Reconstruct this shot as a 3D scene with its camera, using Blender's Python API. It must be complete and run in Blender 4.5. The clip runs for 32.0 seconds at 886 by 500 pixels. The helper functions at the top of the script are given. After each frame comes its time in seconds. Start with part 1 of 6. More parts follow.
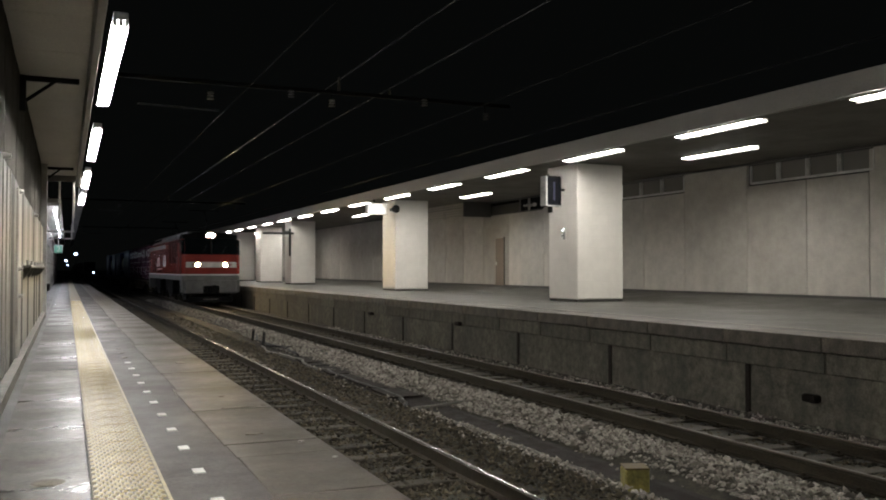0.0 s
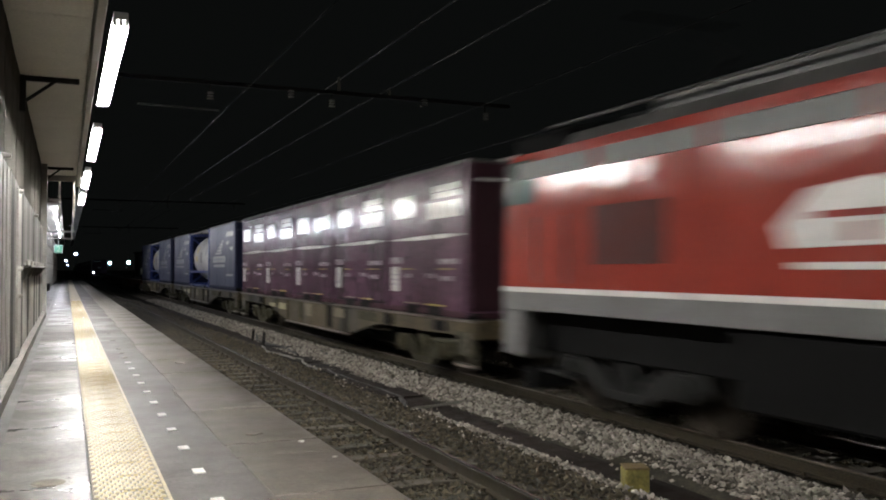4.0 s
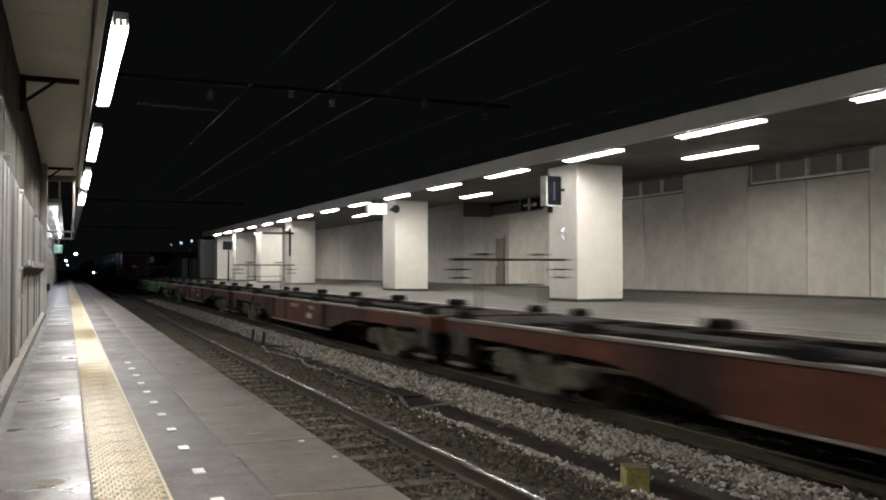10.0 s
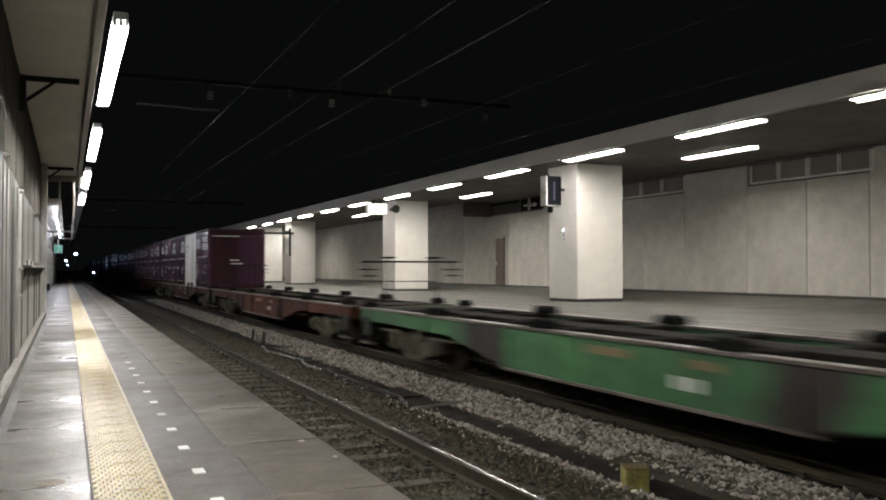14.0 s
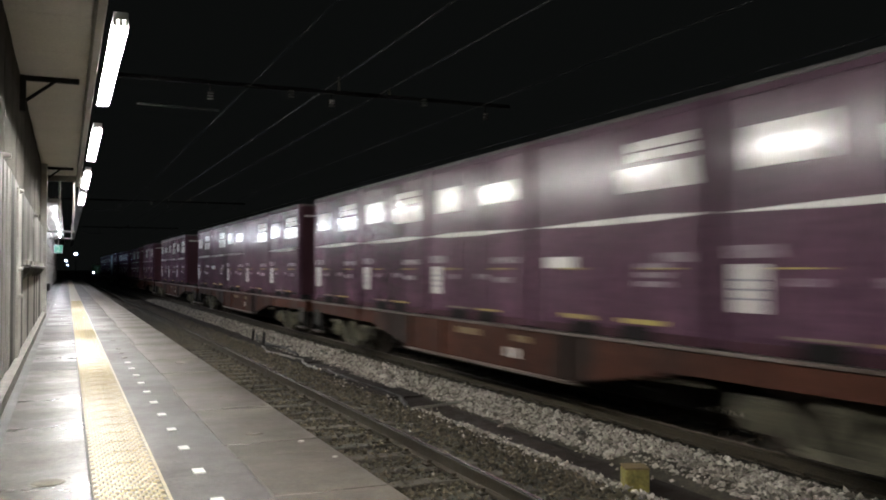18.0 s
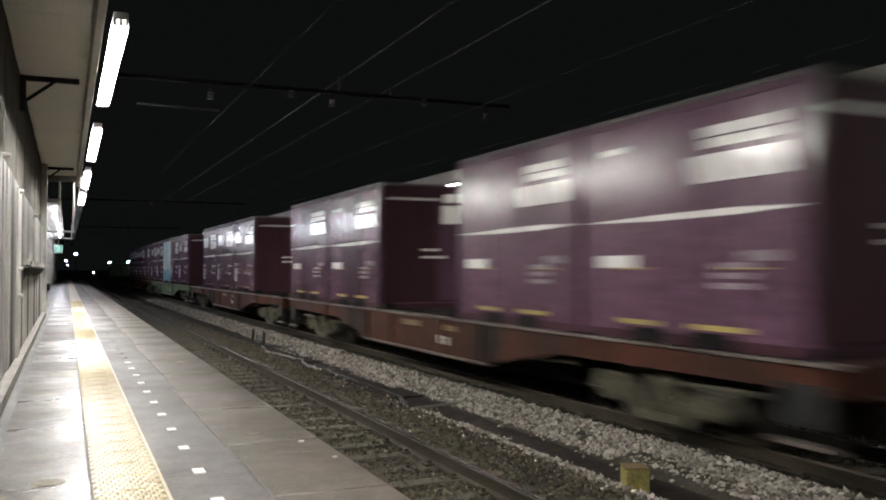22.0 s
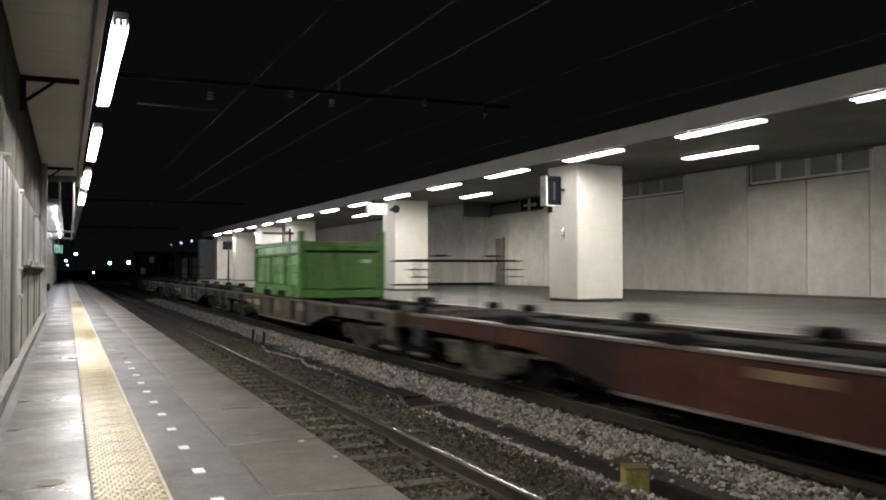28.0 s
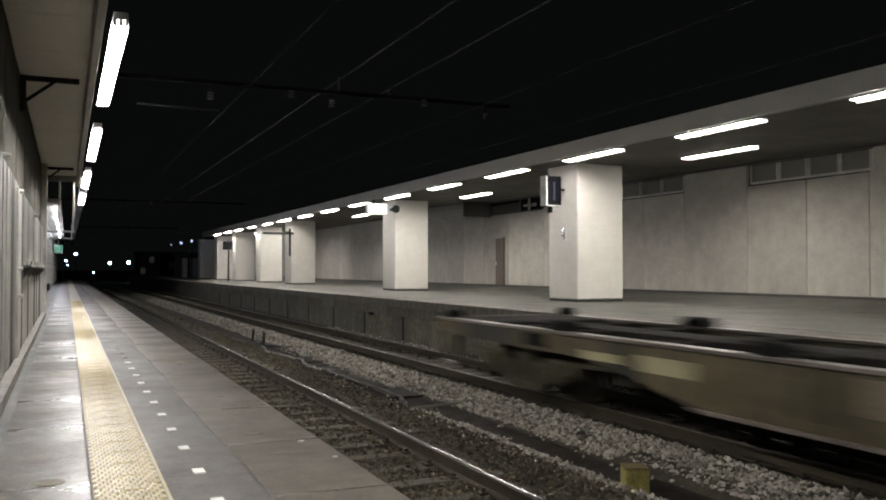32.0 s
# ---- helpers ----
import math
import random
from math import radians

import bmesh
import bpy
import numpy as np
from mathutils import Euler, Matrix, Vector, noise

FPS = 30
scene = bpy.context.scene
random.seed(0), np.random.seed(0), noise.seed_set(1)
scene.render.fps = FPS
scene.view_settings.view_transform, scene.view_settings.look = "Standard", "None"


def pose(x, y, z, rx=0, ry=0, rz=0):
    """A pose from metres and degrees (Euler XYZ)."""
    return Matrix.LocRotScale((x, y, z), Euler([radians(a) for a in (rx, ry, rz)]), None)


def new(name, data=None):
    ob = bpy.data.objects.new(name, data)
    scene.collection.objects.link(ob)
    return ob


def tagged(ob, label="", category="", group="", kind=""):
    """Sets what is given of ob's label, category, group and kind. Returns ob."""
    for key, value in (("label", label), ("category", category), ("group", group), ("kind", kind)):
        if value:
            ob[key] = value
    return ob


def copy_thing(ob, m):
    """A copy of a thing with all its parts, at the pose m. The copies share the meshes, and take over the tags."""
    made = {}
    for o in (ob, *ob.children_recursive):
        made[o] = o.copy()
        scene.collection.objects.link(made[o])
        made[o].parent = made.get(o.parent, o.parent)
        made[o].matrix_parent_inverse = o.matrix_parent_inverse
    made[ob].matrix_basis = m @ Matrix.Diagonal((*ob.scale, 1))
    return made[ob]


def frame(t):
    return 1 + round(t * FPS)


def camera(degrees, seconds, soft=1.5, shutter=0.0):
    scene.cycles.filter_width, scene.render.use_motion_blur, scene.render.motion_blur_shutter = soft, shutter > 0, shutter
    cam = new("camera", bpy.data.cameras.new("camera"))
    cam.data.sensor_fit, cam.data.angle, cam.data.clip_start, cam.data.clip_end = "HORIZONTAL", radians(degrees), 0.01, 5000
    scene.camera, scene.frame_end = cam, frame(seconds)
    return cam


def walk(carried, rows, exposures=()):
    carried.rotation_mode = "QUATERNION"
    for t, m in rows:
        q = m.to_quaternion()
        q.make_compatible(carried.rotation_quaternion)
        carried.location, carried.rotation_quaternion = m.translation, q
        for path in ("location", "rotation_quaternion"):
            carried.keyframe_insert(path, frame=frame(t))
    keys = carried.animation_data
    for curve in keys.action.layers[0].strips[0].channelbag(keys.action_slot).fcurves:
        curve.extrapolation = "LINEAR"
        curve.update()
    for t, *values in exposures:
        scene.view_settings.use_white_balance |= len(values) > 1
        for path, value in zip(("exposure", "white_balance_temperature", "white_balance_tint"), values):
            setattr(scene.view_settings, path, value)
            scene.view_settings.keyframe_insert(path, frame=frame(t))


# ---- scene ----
# ---- camera ----
cam = camera(53.66, 32.0, soft=1.9, shutter=1.0)
EYE = (0.0, 0.0, 1.82)
YAW, PITCH = 23.247, 1.275
VIEW = pose(*EYE, 90 + PITCH, 0, -YAW)
walk(cam, [(0.0, VIEW), (32.0, VIEW)], exposures=[
    (0.0, -0.47), (1.0, -0.42), (2.0, -0.17), (3.0, 0.08), (4.5, 0.3), (6.0, 0.42), (8.0, 0.35), (9.0, 0.1), (11.0, -0.05), (13.0, -0.08), (14.5, 0.0),
    (16.5, 0.1), (17.2, 0.15), (18.2, 0.38), (20.0, 0.4), (23.0, 0.56), (25.0, 0.46), (26.5, 0.28), (28.0, 0.06), (29.0, 0.06), (30.0, 0.0), (32.0, -0.1)])

# ---- light ----
world = bpy.data.worlds.new("night")
scene.world = world
world.use_nodes = True
world.node_tree.nodes["Background"].inputs[0].default_value = (0.12, 0.135, 0.13, 1)
world.node_tree.nodes["Background"].inputs[1].default_value = 0.0225
TUBE_LEFT, TUBE_RIGHT = 125.0, 119.0

# ---- plan ----
PLAT = 0.82          # near platform, above the rail heads
FAR_PLAT = 0.95      # far platform at its edge
CEIL = 4.67          # far canopy soffit
SLANT_TRACK, SLANT_FAR, SLANT_NEAR = 0.010, 0.0135, 0.004


def near_x(x, y):
    return x - SLANT_NEAR * (y - 8)


def track_x(x, y):
    return x - SLANT_TRACK * (y - 10)


def far_x(x, y):
    return x - SLANT_FAR * (y - 16)


NEAR_C, FAR_C = 2.90, 7.08     # track centres


# ---- materials ----
def nodes_of(name):
    m = bpy.data.materials.new(name)
    m.use_nodes = True
    t = m.node_tree
    return m, t, t.nodes["Principled BSDF"]


def surface(name, color, rough=0.7, metal=0.0, spread=0.25, scale=3.0, grain=60.0, bump=0.15, stain=None, stain_amount=0.4,
            streak=False, coat=0.0, rand=0.0, patchy=0.15, wave=0.0, spec=0.5, mottle=0.0):
    """A painted, cast or worn surface: two scales of variation, stains, fine relief."""
    m, t, p = nodes_of(name)
    n, l = t.nodes.new, t.links.new
    co = n("ShaderNodeTexCoord")
    mp = n("ShaderNodeMapping")
    l(co.outputs["Object"], mp.inputs["Vector"])
    if streak:
        mp.inputs["Scale"].default_value = (1, 1, 0.12)
    big, fine = n("ShaderNodeTexNoise"), n("ShaderNodeTexNoise")
    big.inputs["Scale"].default_value, big.inputs["Detail"].default_value = scale, 6
    big.inputs["Roughness"].default_value = 0.65
    fine.inputs["Scale"].default_value, fine.inputs["Detail"].default_value = grain, 4
    l(mp.outputs[0], big.inputs["Vector"])
    l(co.outputs["Object"], fine.inputs["Vector"])
    ramp = n("ShaderNodeValToRGB")
    e = ramp.color_ramp.elements
    e[0].position, e[1].position = 0.3, 0.72
    dark = stain or tuple(c * (1 - stain_amount) for c in color)
    e[0].color, e[1].color = (*dark, 1), (*color, 1)
    l(big.outputs["Fac"], ramp.inputs[0])
    mix = n("ShaderNodeMix")
    mix.data_type, mix.blend_type = "RGBA", "MULTIPLY"
    mix.inputs["Factor"].default_value = 1.0
    fr = n("ShaderNodeMapRange")
    fr.inputs["From Min"].default_value, fr.inputs["From Max"].default_value = 0.3, 0.7
    fr.inputs["To Min"].default_value, fr.inputs["To Max"].default_value = 1 - spread, 1 + spread * 0.5
    l(fine.outputs["Fac"], fr.inputs["Value"])
    l(ramp.outputs[0], mix.inputs["A"])
    l(fr.outputs[0], mix.inputs["B"])
    out = mix.outputs["Result"]
    if mottle:
        mid, mm = n("ShaderNodeTexNoise"), n("ShaderNodeMapRange")
        mid.inputs["Scale"].default_value, mid.inputs["Detail"].default_value = scale * 5.3, 8
        mid.inputs["Roughness"].default_value = 0.7
        l(co.outputs["Object"], mid.inputs["Vector"])
        mm.inputs["From Min"].default_value, mm.inputs["From Max"].default_value = 0.36, 0.62
        mm.inputs["To Min"].default_value, mm.inputs["To Max"].default_value = 1 - mottle, 1 + mottle * 0.5
        l(mid.outputs["Fac"], mm.inputs["Value"])
        m3 = n("ShaderNodeMix")
        m3.data_type, m3.blend_type = "RGBA", "MULTIPLY"
        m3.inputs["Factor"].default_value = 1.0
        l(out, m3.inputs["A"])
        l(mm.outputs[0], m3.inputs["B"])
        out = m3.outputs["Result"]
    if rand:
        oi = n("ShaderNodeObjectInfo")
        rr = n("ShaderNodeMapRange")
        rr.inputs["To Min"].default_value, rr.inputs["To Max"].default_value = 1 - rand, 1 + rand * 0.6
        l(oi.outputs["Random"], rr.inputs["Value"])
        m2 = n("ShaderNodeMix")
        m2.data_type, m2.blend_type = "RGBA", "MULTIPLY"
        m2.inputs["Factor"].default_value = 1.0
        l(out, m2.inputs["A"])
        l(rr.outputs[0], m2.inputs["B"])
        out = m2.outputs["Result"]
    l(out, p.inputs["Base Color"])
    rg = n("ShaderNodeMapRange")
    rg.inputs["To Min"].default_value, rg.inputs["To Max"].default_value = max(rough - patchy, 0.05), min(rough + patchy, 1)
    rg.inputs["From Min"].default_value, rg.inputs["From Max"].default_value = 0.3, 0.7
    l(big.outputs["Fac"], rg.inputs["Value"])
    l(rg.outputs[0], p.inputs["Roughness"])
    p.inputs["Metallic"].default_value = metal
    p.inputs["Coat Weight"].default_value = coat
    p.inputs["Specular IOR Level"].default_value = spec
    sheet = None
    if wave:
        buckle, wb = n("ShaderNodeTexNoise"), n("ShaderNodeBump")
        buckle.inputs["Scale"].default_value, buckle.inputs["Detail"].default_value = 4.5, 2
        l(mp.outputs[0], buckle.inputs["Vector"])
        wb.inputs["Strength"].default_value, wb.inputs["Distance"].default_value = 1.0, wave
        l(buckle.outputs["Fac"], wb.inputs["Height"])
        l(wb.outputs[0], p.inputs["Normal"])
        sheet = wb.outputs[0]
    if bump:
        b = n("ShaderNodeBump")
        b.inputs["Strength"].default_value, b.inputs["Distance"].default_value = bump, 0.004
        l(fine.outputs["Fac"], b.inputs["Height"])
        if sheet:
            l(sheet, b.inputs["Normal"])
        l(b.outputs[0], p.inputs["Normal"])
    return m


def island_stone(name, low, high, rough=0.9):
    """Loose stones: each its own grey."""
    m, t, p = nodes_of(name)
    n, l = t.nodes.new, t.links.new
    g = n("ShaderNodeNewGeometry")
    ramp = n("ShaderNodeValToRGB")
    e = ramp.color_ramp.elements
    e[0].color, e[1].color = (*low, 1), (*high, 1)
    l(g.outputs["Random Per Island"], ramp.inputs[0])
    l(ramp.outputs[0], p.inputs["Base Color"])
    p.inputs["Roughness"].default_value = rough
    return m


def glow(name, color, strength, base=0.8):
    m, t, p = nodes_of(name)
    p.inputs["Base Color"].default_value = (base, base, base, 1)
    p.inputs["Emission Color"].default_value = (*color, 1)
    p.inputs["Emission Strength"].default_value = strength
    return m


def glass(name, color, rough=0.08, spec=0.6):
    m, t, p = nodes_of(name)
    p.inputs["Base Color"].default_value = (*color, 1)
    p.inputs["Roughness"].default_value = rough
    p.inputs["Specular IOR Level"].default_value = spec
    return m


M = {
    "platform": surface("platform concrete", (0.126, 0.117, 0.101), 0.4, spread=0.4, scale=1.5, grain=40, bump=0.5, stain=(0.05, 0.046, 0.039), rand=0.35, patchy=0.24, mottle=0.55, spec=0.11),
    "platform_dark": surface("dark platform paving", (0.09, 0.082, 0.075), 0.6, spread=0.4, scale=1.1, grain=60, bump=0.4, stain=(0.042, 0.038, 0.035), patchy=0.2, mottle=0.4, spec=0.3),
    # tile darkened between the studs for their shadows, studs paler as if lit
    "tactile_shade": surface("grimy tile ground with stud shadows in its colour", (0.20, 0.155, 0.072), 0.55, spread=0.3, scale=2.5, grain=60, bump=0.1, stain=(0.11, 0.085, 0.04), mottle=0.35, rand=0.15),
    "tactile_stud": surface("worn yellow stud", (0.48, 0.405, 0.225), 0.34, spread=0.15, scale=2.5, grain=60, bump=0.05, stain=(0.36, 0.29, 0.14), mottle=0.2, rand=0.12),
    "worn_paint": surface("worn pale paint", (0.22, 0.20, 0.17), 0.6, spread=0.4, scale=12, grain=90, bump=0.05, stain=(0.12, 0.105, 0.085), mottle=0.5),
    "tactile": surface("yellow tactile tile", (0.40, 0.335, 0.175), 0.42, spread=0.3, scale=2.5, grain=60, bump=0.1, stain=(0.24, 0.185, 0.08), mottle=0.25, rand=0.12),
    "white_mark": surface("white marker", (0.75, 0.75, 0.72), 0.5, spread=0.1, bump=0.05),
    "coping": surface("edge concrete", (0.122, 0.104, 0.079), 0.52, spread=0.45, scale=0.9, grain=50, bump=0.5, stain=(0.048, 0.042, 0.034), rand=0.1, patchy=0.2, mottle=0.45, spec=0.38),
    "plat_wall": surface("sooty platform wall", (0.17, 0.155, 0.118), 0.85, spread=0.3, scale=1.4, grain=40, bump=0.4, stain=(0.05, 0.047, 0.035), streak=True, mottle=0.45, rand=0.25),
    "far_floor": surface("far platform asphalt", (0.108, 0.105, 0.09), 0.65, spread=0.3, scale=0.8, grain=60, bump=0.2, stain=(0.068, 0.066, 0.056), spec=0.25, mottle=0.2),
    "wall_panel": surface("concrete wall panel", (0.54, 0.511, 0.46), 0.75, spread=0.06, scale=0.42, grain=30, bump=0.12, stain=(0.33, 0.312, 0.28), rand=0.16, mottle=0.11),
    "column": surface("cream painted column", (0.72, 0.697, 0.652), 0.45, spread=0.05, scale=0.7, grain=40, bump=0.05, stain=(0.63, 0.603, 0.56), mottle=0.04),
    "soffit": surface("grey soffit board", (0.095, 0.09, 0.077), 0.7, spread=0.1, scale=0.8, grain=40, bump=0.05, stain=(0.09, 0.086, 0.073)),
    "fascia": surface("pale canopy fascia", (0.30, 0.287, 0.26), 0.55, spread=0.1, scale=0.9, grain=30, bump=0.05, stain=(0.25, 0.24, 0.215), streak=True),
    "dark": surface("dark steel", (0.02, 0.02, 0.019), 0.7, spread=0.3, bump=0.1, spec=0.2),
    "black": surface("soot black", (0.008, 0.008, 0.008), 0.9, spread=0.3, bump=0.1, spec=0.1),
    "baseb": surface("dark skirting", (0.07, 0.068, 0.063), 0.6, spread=0.2),
    "brown_door": surface("brown door paint", (0.16, 0.12, 0.095), 0.5, spread=0.1),
    "frame_grey": surface("grey window frame", (0.66, 0.66, 0.63), 0.4, spread=0.1, bump=0.05),
    "louvre_grey": surface("dim grey board", (0.06, 0.058, 0.05), 0.8, spread=0.2),
    "frosted": glass("dusty pane", (0.17, 0.163, 0.147), 0.14, 0.35),
    "rail_side": surface("rusty rail", (0.042, 0.034, 0.022), 0.85, spread=0.4, scale=8, grain=80, bump=0.4, spec=0.2),
    "rail_top": surface("polished rail head", (0.78, 0.76, 0.73), 0.26, metal=1.0, spread=0.0, scale=0.3, bump=0, stain=(0.7, 0.68, 0.65), patchy=0.0),
    "rail_dull": surface("dull rail head", (0.085, 0.064, 0.045), 0.5, metal=0.4, spread=0.3, bump=0.1),
    "sleeper": surface("weathered sleeper", (0.066, 0.056, 0.039), 0.85, spread=0.4, scale=5, grain=60, bump=0.5, stain=(0.045, 0.038, 0.028), rand=0.4, mottle=0.4),
    "bed": surface("dirty track bed", (0.075, 0.064, 0.042), 0.95, spread=0.5, scale=2, grain=45, bump=0.9, stain=(0.02, 0.018, 0.011), mottle=0.5),
    "trough": surface("damp dark soil", (0.024, 0.018, 0.0145), 0.8, spread=0.4, scale=4, grain=50, bump=0.6, spec=0.2),
    "pale_stone": island_stone("pale ballast", (0.085, 0.075, 0.061), (0.46, 0.42, 0.365)),
    "brown_stone": island_stone("rusty ballast", (0.02, 0.017, 0.011), (0.105, 0.087, 0.057)),
    "cable": surface("black cable sheath", (0.018, 0.018, 0.017), 0.6, spread=0.2),
    "yellow_box": surface("faded yellow marker paint", (0.36, 0.315, 0.085), 0.65, spread=0.35, scale=7, grain=40, stain=(0.13, 0.115, 0.04)),
    "tube_left": glow("lit tube", (1.0, 0.97, 0.93), TUBE_LEFT),
    "tube_mid": glow("cool lit tube", (0.88, 0.9, 1.0), 170.0),
    "tube_right": glow("lit ceiling tube", (1.0, 0.96, 0.88), TUBE_RIGHT),
    "tube_far": glow("far lit tube", (0.6, 0.72, 1.0), 14.0),
    "yard": glow("blue-green lit lens", (0.5, 0.9, 1.0), 14.0),
    "fixture": surface("white lamp housing", (0.7, 0.7, 0.68), 0.4, spread=0.05, bump=0),
    "left_panel": surface("grey steel cladding", (0.2, 0.195, 0.181), 0.5, spread=0.1, scale=1.2, grain=40, bump=0.04, stain=(0.115, 0.112, 0.103), streak=True, spec=0.25),
    "left_dark": surface("dark steel strip", (0.06, 0.058, 0.053), 0.6, spread=0.15, scale=1.5, streak=True, spec=0.2),
    "left_clad": surface("pale grey steel cladding", (0.34, 0.33, 0.305), 0.45, spread=0.1, scale=1.2, grain=40, bump=0.04, stain=(0.2, 0.195, 0.18), streak=True, spec=0.25),
    "kerb_pale": surface("pale kerb concrete", (0.27, 0.255, 0.225), 0.7, spread=0.3, scale=2.0, grain=50, bump=0.3, stain=(0.12, 0.11, 0.095), mottle=0.35),
    "left_post": surface("pale steel post", (0.48, 0.467, 0.43), 0.45, spread=0.1, stain=(0.29, 0.28, 0.255), mottle=0.1, spec=0.3),
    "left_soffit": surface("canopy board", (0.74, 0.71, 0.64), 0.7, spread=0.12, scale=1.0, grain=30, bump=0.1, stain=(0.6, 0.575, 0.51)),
    "screen": surface("dark display glass", (0.006, 0.007, 0.012), 0.4, spread=0.05, bump=0, spec=0.12),
    "blue_glow": glow("blue display strip", (0.10, 0.10, 0.6), 0.10, 0.02),
    "white_box": surface("white enamel box", (0.8, 0.8, 0.77), 0.35, spread=0.05, bump=0),
    "far_wall": surface("far grey wall", (0.12, 0.12, 0.115), 0.9, spread=0.2, scale=0.4),
    "dim_window": glow("dimly lit window", (0.9, 0.95, 0.85), 0.016, 0.1),
    "green_sign": glow("green exit sign", (0.05, 0.6, 0.36), 0.45, 0.1),
    "ground": surface("dark ground", (0.04, 0.037, 0.033), 0.95, spread=0.4, scale=0.6, grain=12, bump=0.5),
    # rolling stock
    "red_loco": surface("red locomotive paint", (0.27, 0.04, 0.028), 0.13, spread=0.08, scale=0.9, grain=20, bump=0.02, stain=(0.21, 0.033, 0.025), patchy=0.04, wave=0.007, spec=0.4),
    "grey_loco": surface("grey locomotive skirt", (0.17, 0.17, 0.166), 0.5, spread=0.2, scale=1.2, bump=0.05, stain=(0.085, 0.085, 0.083), streak=True, mottle=0.2),
    "roof_grey": surface("grey roof paint", (0.075, 0.074, 0.07), 0.65, spread=0.2, scale=1.5, stain=(0.045, 0.044, 0.042)),
    "white_paint": surface("white paint", (0.78, 0.77, 0.74), 0.4, spread=0.06, bump=0.02),
    "windscreen": glass("dark cab glass", (0.006, 0.008, 0.009), 0.05, 0.3),
    # lighter than the windscreen: the reflection in the pane is in its base colour
    "cab_glass": glass("cab glass with a greenish painted reflection", (0.05, 0.066, 0.06), 0.1),
    "louvre": surface("dark louvre", (0.016, 0.007, 0.006), 0.8, spread=0.2, spec=0.1),
    "grille_red": surface("dark red grille", (0.07, 0.014, 0.011), 0.6, spread=0.2, spec=0.2),
    "headlight": glow("lit headlight", (1.0, 0.74, 0.38), 1300.0),
    "purple": surface("wine purple container paint", (0.138, 0.069, 0.108), 0.19, spread=0.3, scale=1.2, grain=25, bump=0.01, stain=(0.06, 0.032, 0.05), streak=True, rand=0.4, patchy=0.08, wave=0.006, mottle=0.35, spec=0.3),
    # darker copy of the purple: the shade of the container ends is in it
    "purple_shaded": surface("purple container paint darkened for shaded ends", (0.055, 0.021, 0.03), 0.75, spread=0.15, scale=1.8, stain=(0.03, 0.012, 0.017), streak=True, rand=0.25, spec=0.12),
    "navy": surface("navy container paint", (0.044, 0.053, 0.1), 0.42, spread=0.12, scale=0.8, grain=25, bump=0.03, stain=(0.03, 0.037, 0.078), streak=True, patchy=0.08, mottle=0.25, spec=0.3, rand=0.1),
    # navy again, darkened because the ends get little lamp light
    "navy_shaded": surface("navy container paint darkened for shaded ends", (0.014, 0.018, 0.045), 0.75, spread=0.2, spec=0.12, mottle=0.2),
    "frame_blue": surface("blue tank frame", (0.02, 0.045, 0.22), 0.4, spread=0.1),
    "tank": surface("cream tank cladding", (0.9, 0.88, 0.83), 0.24, spread=0.06, scale=1.4, stain=(0.78, 0.75, 0.68), streak=True, wave=0.002, patchy=0.05),
    "strip_grey": surface("blue-grey container strip", (0.46, 0.48, 0.46), 0.45, spread=0.15, scale=3, stain=(0.38, 0.4, 0.39), streak=True),
    "white_cont": surface("white container panel", (0.78, 0.755, 0.63), 0.4, spread=0.06, scale=1.5, stain=(0.6, 0.59, 0.52), streak=True),
    "green_bin": surface("green steel bin", (0.105, 0.26, 0.058), 0.34, spread=0.15, scale=2, stain=(0.06, 0.165, 0.04), streak=True, wave=0.005, mottle=0.25),
    # lighter copy of the bin green: light on the panels is in the colour
    "green_lit": surface("green panel, paler for its lit look", (0.20, 0.40, 0.125), 0.3, spread=0.12, scale=1.6, stain=(0.12, 0.29, 0.07), streak=True, wave=0.005, mottle=0.2),
    "wagon_red": surface("rust red wagon paint", (0.1, 0.033, 0.019), 0.65, spread=0.3, scale=0.9, grain=30, bump=0.2, stain=(0.02, 0.008, 0.005), streak=True, rand=0.25, mottle=0.4, spec=0.14),
    "wagon_green": surface("green wagon paint", (0.05, 0.175, 0.058), 0.6, spread=0.25, scale=0.9, grain=30, bump=0.15, stain=(0.014, 0.045, 0.018), streak=True, mottle=0.3),
    "wagon_lime": surface("yellow green wagon paint", (0.058, 0.125, 0.034), 0.6, spread=0.25, scale=0.9, grain=30, bump=0.15, stain=(0.03, 0.055, 0.02), streak=True, mottle=0.3),
    "yellow_tab": surface("yellow tape", (0.55, 0.45, 0.10), 0.6, spread=0.3, bump=0, scale=8, stain=(0.12, 0.09, 0.03)),
    "pale_panel": surface("pale dusty paint", (0.26, 0.22, 0.145), 0.65, spread=0.3, scale=6, stain=(0.09, 0.07, 0.045), mottle=0.4),
    "cream_panel": surface("pale yellow paint", (0.46, 0.42, 0.25), 0.55, spread=0.3, scale=5, stain=(0.24, 0.21, 0.12), mottle=0.3),
    "wagon_olive": surface("dusty olive wagon paint", (0.135, 0.108, 0.058), 0.65, spread=0.35, scale=0.7, grain=30, bump=0.2, stain=(0.03, 0.025, 0.015), streak=True, rand=0.2, mottle=0.45, spec=0.3),
    "flange": surface("bright worn flange", (0.24, 0.215, 0.19), 0.4, metal=0.3, spread=0.3, scale=1.5, stain=(0.09, 0.07, 0.06), mottle=0.4),
    "deck": surface("worn deck steel", (0.035, 0.03, 0.026), 0.85, spread=0.3, scale=2, stain=(0.01, 0.009, 0.008), mottle=0.4, spec=0.1),
